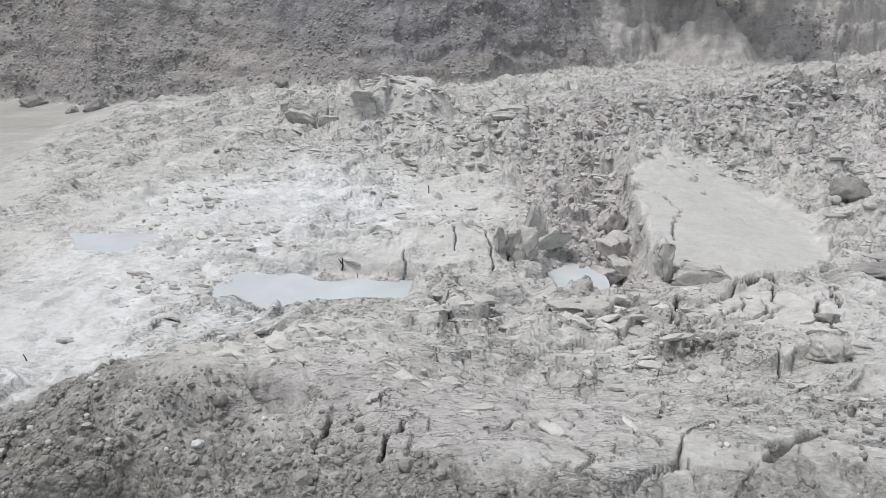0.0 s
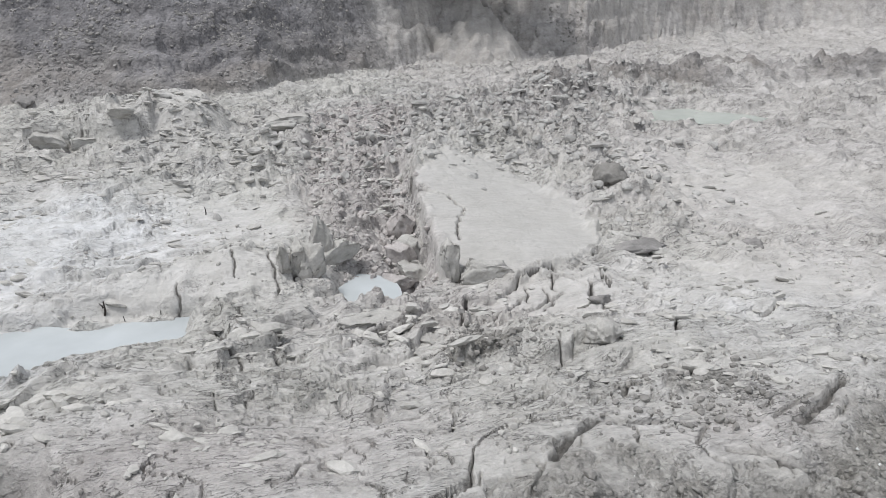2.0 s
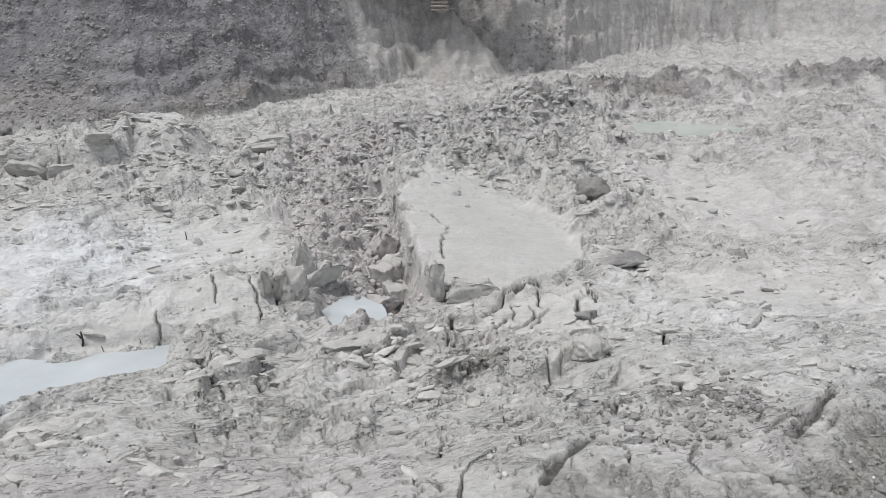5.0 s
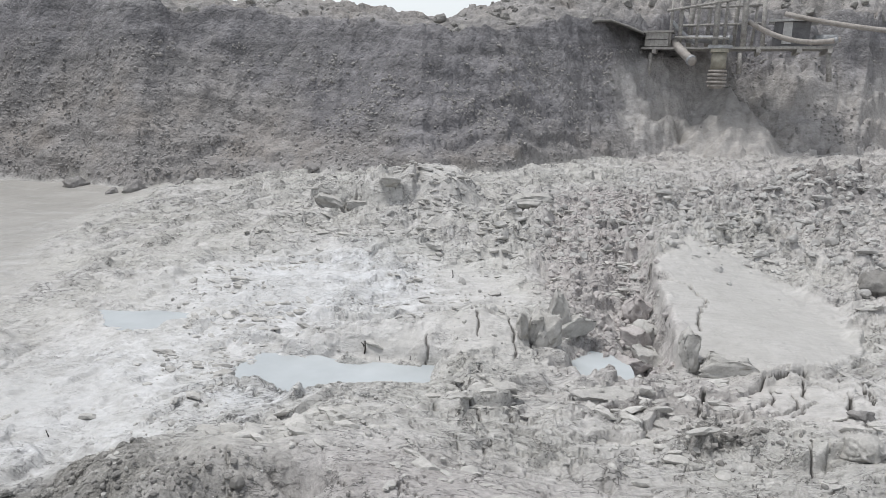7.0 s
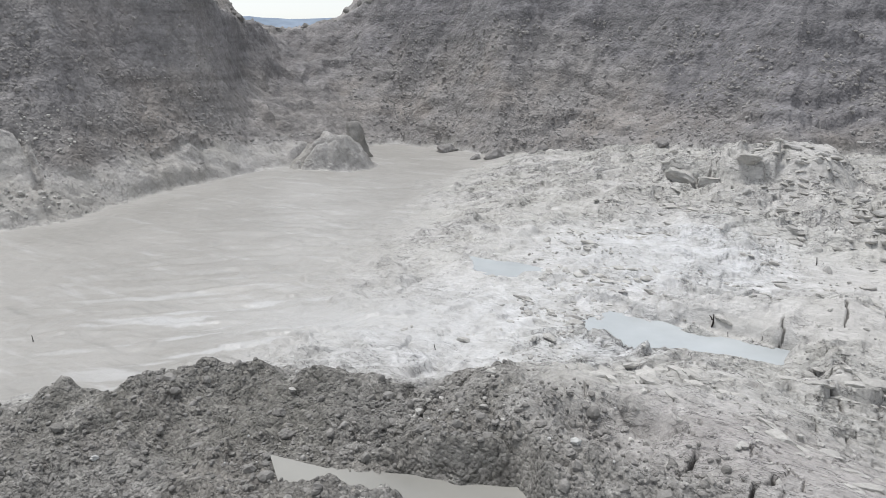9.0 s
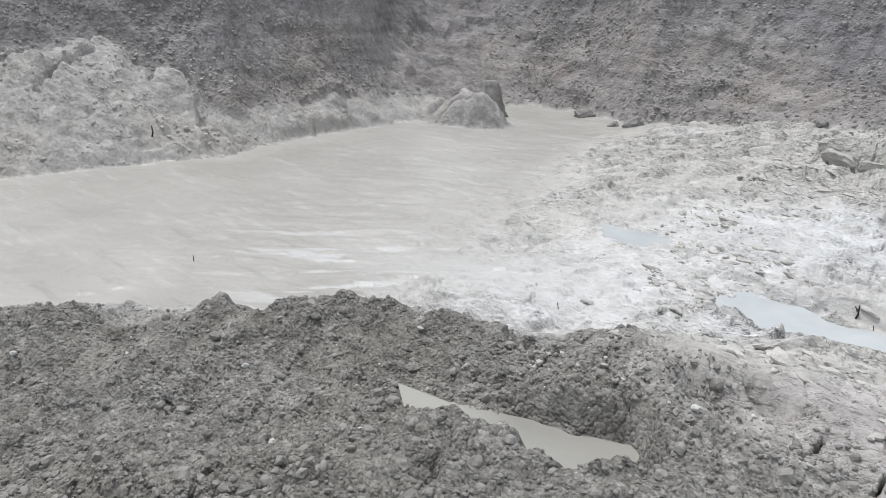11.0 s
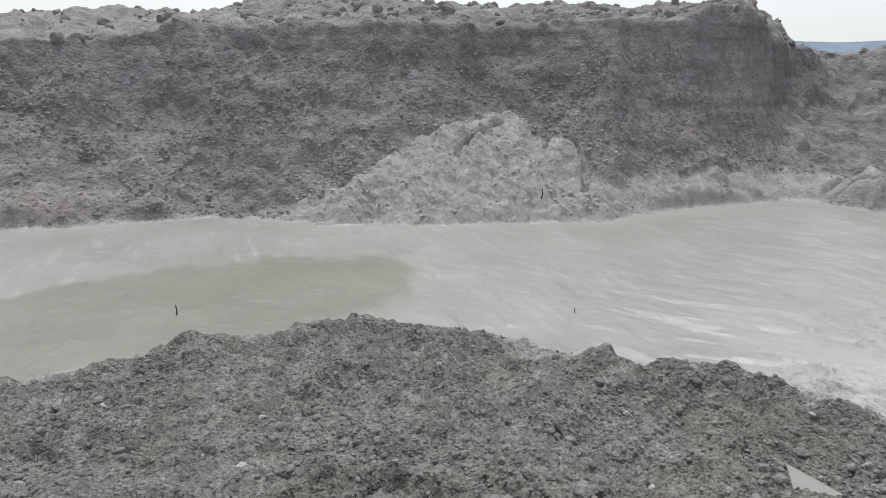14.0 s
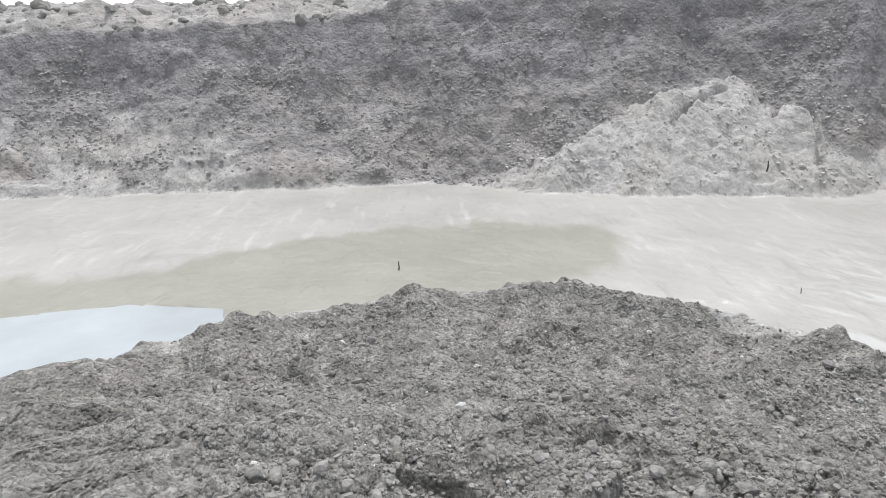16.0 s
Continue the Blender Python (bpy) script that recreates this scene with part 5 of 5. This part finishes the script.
for i, (a, b) in enumerate([((0.6, 0.05, 1.15), (3.0, 0.05, 1.5)), ((0.7, 0.8, 0.75), (3.5, 0.8, 0.8)), ((0.9, 0.05, 0.35), (2.5, 0.05, 0.3)), ((1.5, 0.85, 1.3), (3.4, 0.85, 1.35))]):
    make("rail", WOOD, platform, lambda bm: tube(bm, [a, b], 0.04, 8), smooth=True)
for i, (x, z0, lean) in enumerate([(0.22, -0.95, -0.05), (2.85, -0.75, 0.03), (5.25, -0.95, 0.12)]):
    make("leg", WOOD, platform, lambda bm: tube(bm, [(x + lean, 0.05, z0), (x, 0.05, -0.12)], 0.07, 8), smooth=True)

crate = tagged(new("timber_box"), "low grey timber box at the platform's end", "box")
crate.matrix_world = PL @ Matrix.Translation((0.0, 0.02, 0.075))
make("side_board", WOOD, crate, lambda bm: box(bm, 0, 0.72, 0, 0.06, 0, 0.20, 0.01, 1))
make("side_board", WOOD, crate, lambda bm: box(bm, 0, 0.72, 0.0, 0.06, 0.22, 0.42, 0.01, 2))
make("end_board", WOOD, crate, lambda bm: box(bm, 0, 0.06, 0.07, 0.8, 0, 0.42, 0.01, 3))
make("end_board", WOOD, crate, lambda bm: box(bm, 0.66, 0.72, 0.07, 0.8, 0, 0.42, 0.01, 4))
make("lid", WOOD, crate, lambda bm: box(bm, -0.05, 0.85, -0.05, 0.85, 0.43, 0.49, 0.02, 5))

pump = tagged(new("suction_pump"), "mud-stained yellow ribbed pump pipe hanging under the platform", "pump")
pump.matrix_world = PL @ Matrix.Translation((2.27, 0.0, 0.0))
make("casing", OCHRE, pump, lambda bm: tube(bm, [(0, -0.3, -0.14), (0, -0.3, -0.62)], 0.22, 18), smooth=True)
make("flange", OCHRE, pump, lambda bm: tube(bm, [(0, -0.3, -0.02), (0, -0.3, -0.13)], 0.27, 18))
for k in range(5):
    make("rib", PIPE, pump, lambda bm: tube(bm, [(0, -0.3, -0.64 - 0.11 * k), (0, -0.3, -0.71 - 0.11 * k)], 0.27 + 0.015 * (k % 2), 18), smooth=True)
make("core", PIPE, pump, lambda bm: tube(bm, [(0, -0.3, -0.62), (0, -0.3, -1.2)], 0.19, 14), smooth=True)
make("bracket", STEEL, pump, lambda bm: box(bm, -0.35, 0.35, -0.42, -0.16, 0.0, 0.08, 0.0))


def pipe(name, pts, r, mat, label, category, collar=True):
    ob = tagged(new(name), label, category)
    ob.matrix_world = PL
    make("tube", mat, ob, lambda bm: tube(bm, pts, r, 12), smooth=True)
    if collar:
        a, b = Vector(pts[-2]), Vector(pts[-1])
        d = (b - a).normalized()
        make("collar", STEEL, ob, lambda bm: tube(bm, [b - d * 0.16, b - d * 0.06], r * 1.25, 12), smooth=True)
    return ob


pipe("outlet_pipe", [(0.85, 0.3, 0.25), (1.1, -0.1, -0.02), (1.35, -0.45, -0.25), (1.55, -0.7, -0.42)], 0.13, PIPE, "muddy steel outlet pipe angled over the deck edge", "pipe")
pipe("hose", sag((0.75, 0.2, 0.85), (1.6, 0.2, 0.2), 0.1), 0.07, STEEL, "pale grey hose bent over the rail", "hose")
pipe("hose", sag((3.0, 0.2, 0.8), (5.5, -0.1, 0.25), 0.28, 16), 0.075, PIPE, "thick sagging mud-coloured hose on the platform", "hose")
pipe("delivery_pipe", sag((4.0, 0.6, 1.05), (7.0, -0.3, 0.42), 0.06, 14), 0.07, PIPE, "long pale delivery pipe resting on the bank", "pipe")
pipe("delivery_pipe", sag((1.2, 0.5, 0.32), (2.6, 0.5, 0.3), 0.0, 4), 0.12, STEEL, "short steel pipe lying on the deck", "pipe")
engine = tagged(new("engine"), "dark covered engine block with a pale sheet", "engine")
engine.matrix_world = PL @ Matrix.Translation((3.75, 0.7, 0.072))
make("block", DARK_WRAP, engine, lambda bm: box(bm, 0, 1.0, 0, 0.8, 0.0, 0.75, 0.06, 3))
make("cover_sheet", SHEET, engine, lambda bm: box(bm, -0.15, 1.25, -0.15, 0.95, 0.76, 0.82, 0.09, 4), "faded pale cover sheet")
make("hanging_flap", SHEET, engine, lambda bm: box(bm, 0.25, 0.5, -0.05, -0.02, 0.1, 0.75, 0.04, 5), "pale hanging sheet")
make("tank", STEEL, engine, lambda bm: tube(bm, [(1.15, 0.2, 0.2), (1.75, 0.25, 0.2)], 0.18, 14), smooth=True)
sheet = tagged(new("ground_sheet"), "grey crusted sheet hanging over the brink", "sheet")
sheet.matrix_world = PL @ Matrix.Translation((-1.95, -0.9, 0.62))


def sheet_mesh(bm):
    rows = []
    for i in range(15):
        t = i / 14
        z = 0.32 * math.sin(min(1, t * 1.3) * math.pi * 0.5 + 0.4) - 0.45 * t * t
        rows.append([[bm.verts.new((t * 2.0, y + 0.08 * noise.noise((i * 0.6, y, 2)), z + 0.05 * noise.noise((i * 0.5, y * 3, 0)) - k)) for y in (0, 0.5, 1.1, 1.8)] for k in (0.0, 0.06)])
    for p, q in zip(rows, rows[1:]):
        for j in range(3):
            bm.faces.new((p[0][j], q[0][j], q[0][j + 1], p[0][j + 1]))
            bm.faces.new((p[1][j], p[1][j + 1], q[1][j + 1], q[1][j]))
        bm.faces.new((p[0][0], p[1][0], q[1][0], q[0][0]))
        bm.faces.new((p[0][3], q[0][3], q[1][3], p[1][3]))


make("sheet_body", SOIL_CLOD, sheet, sheet_mesh, smooth=True)
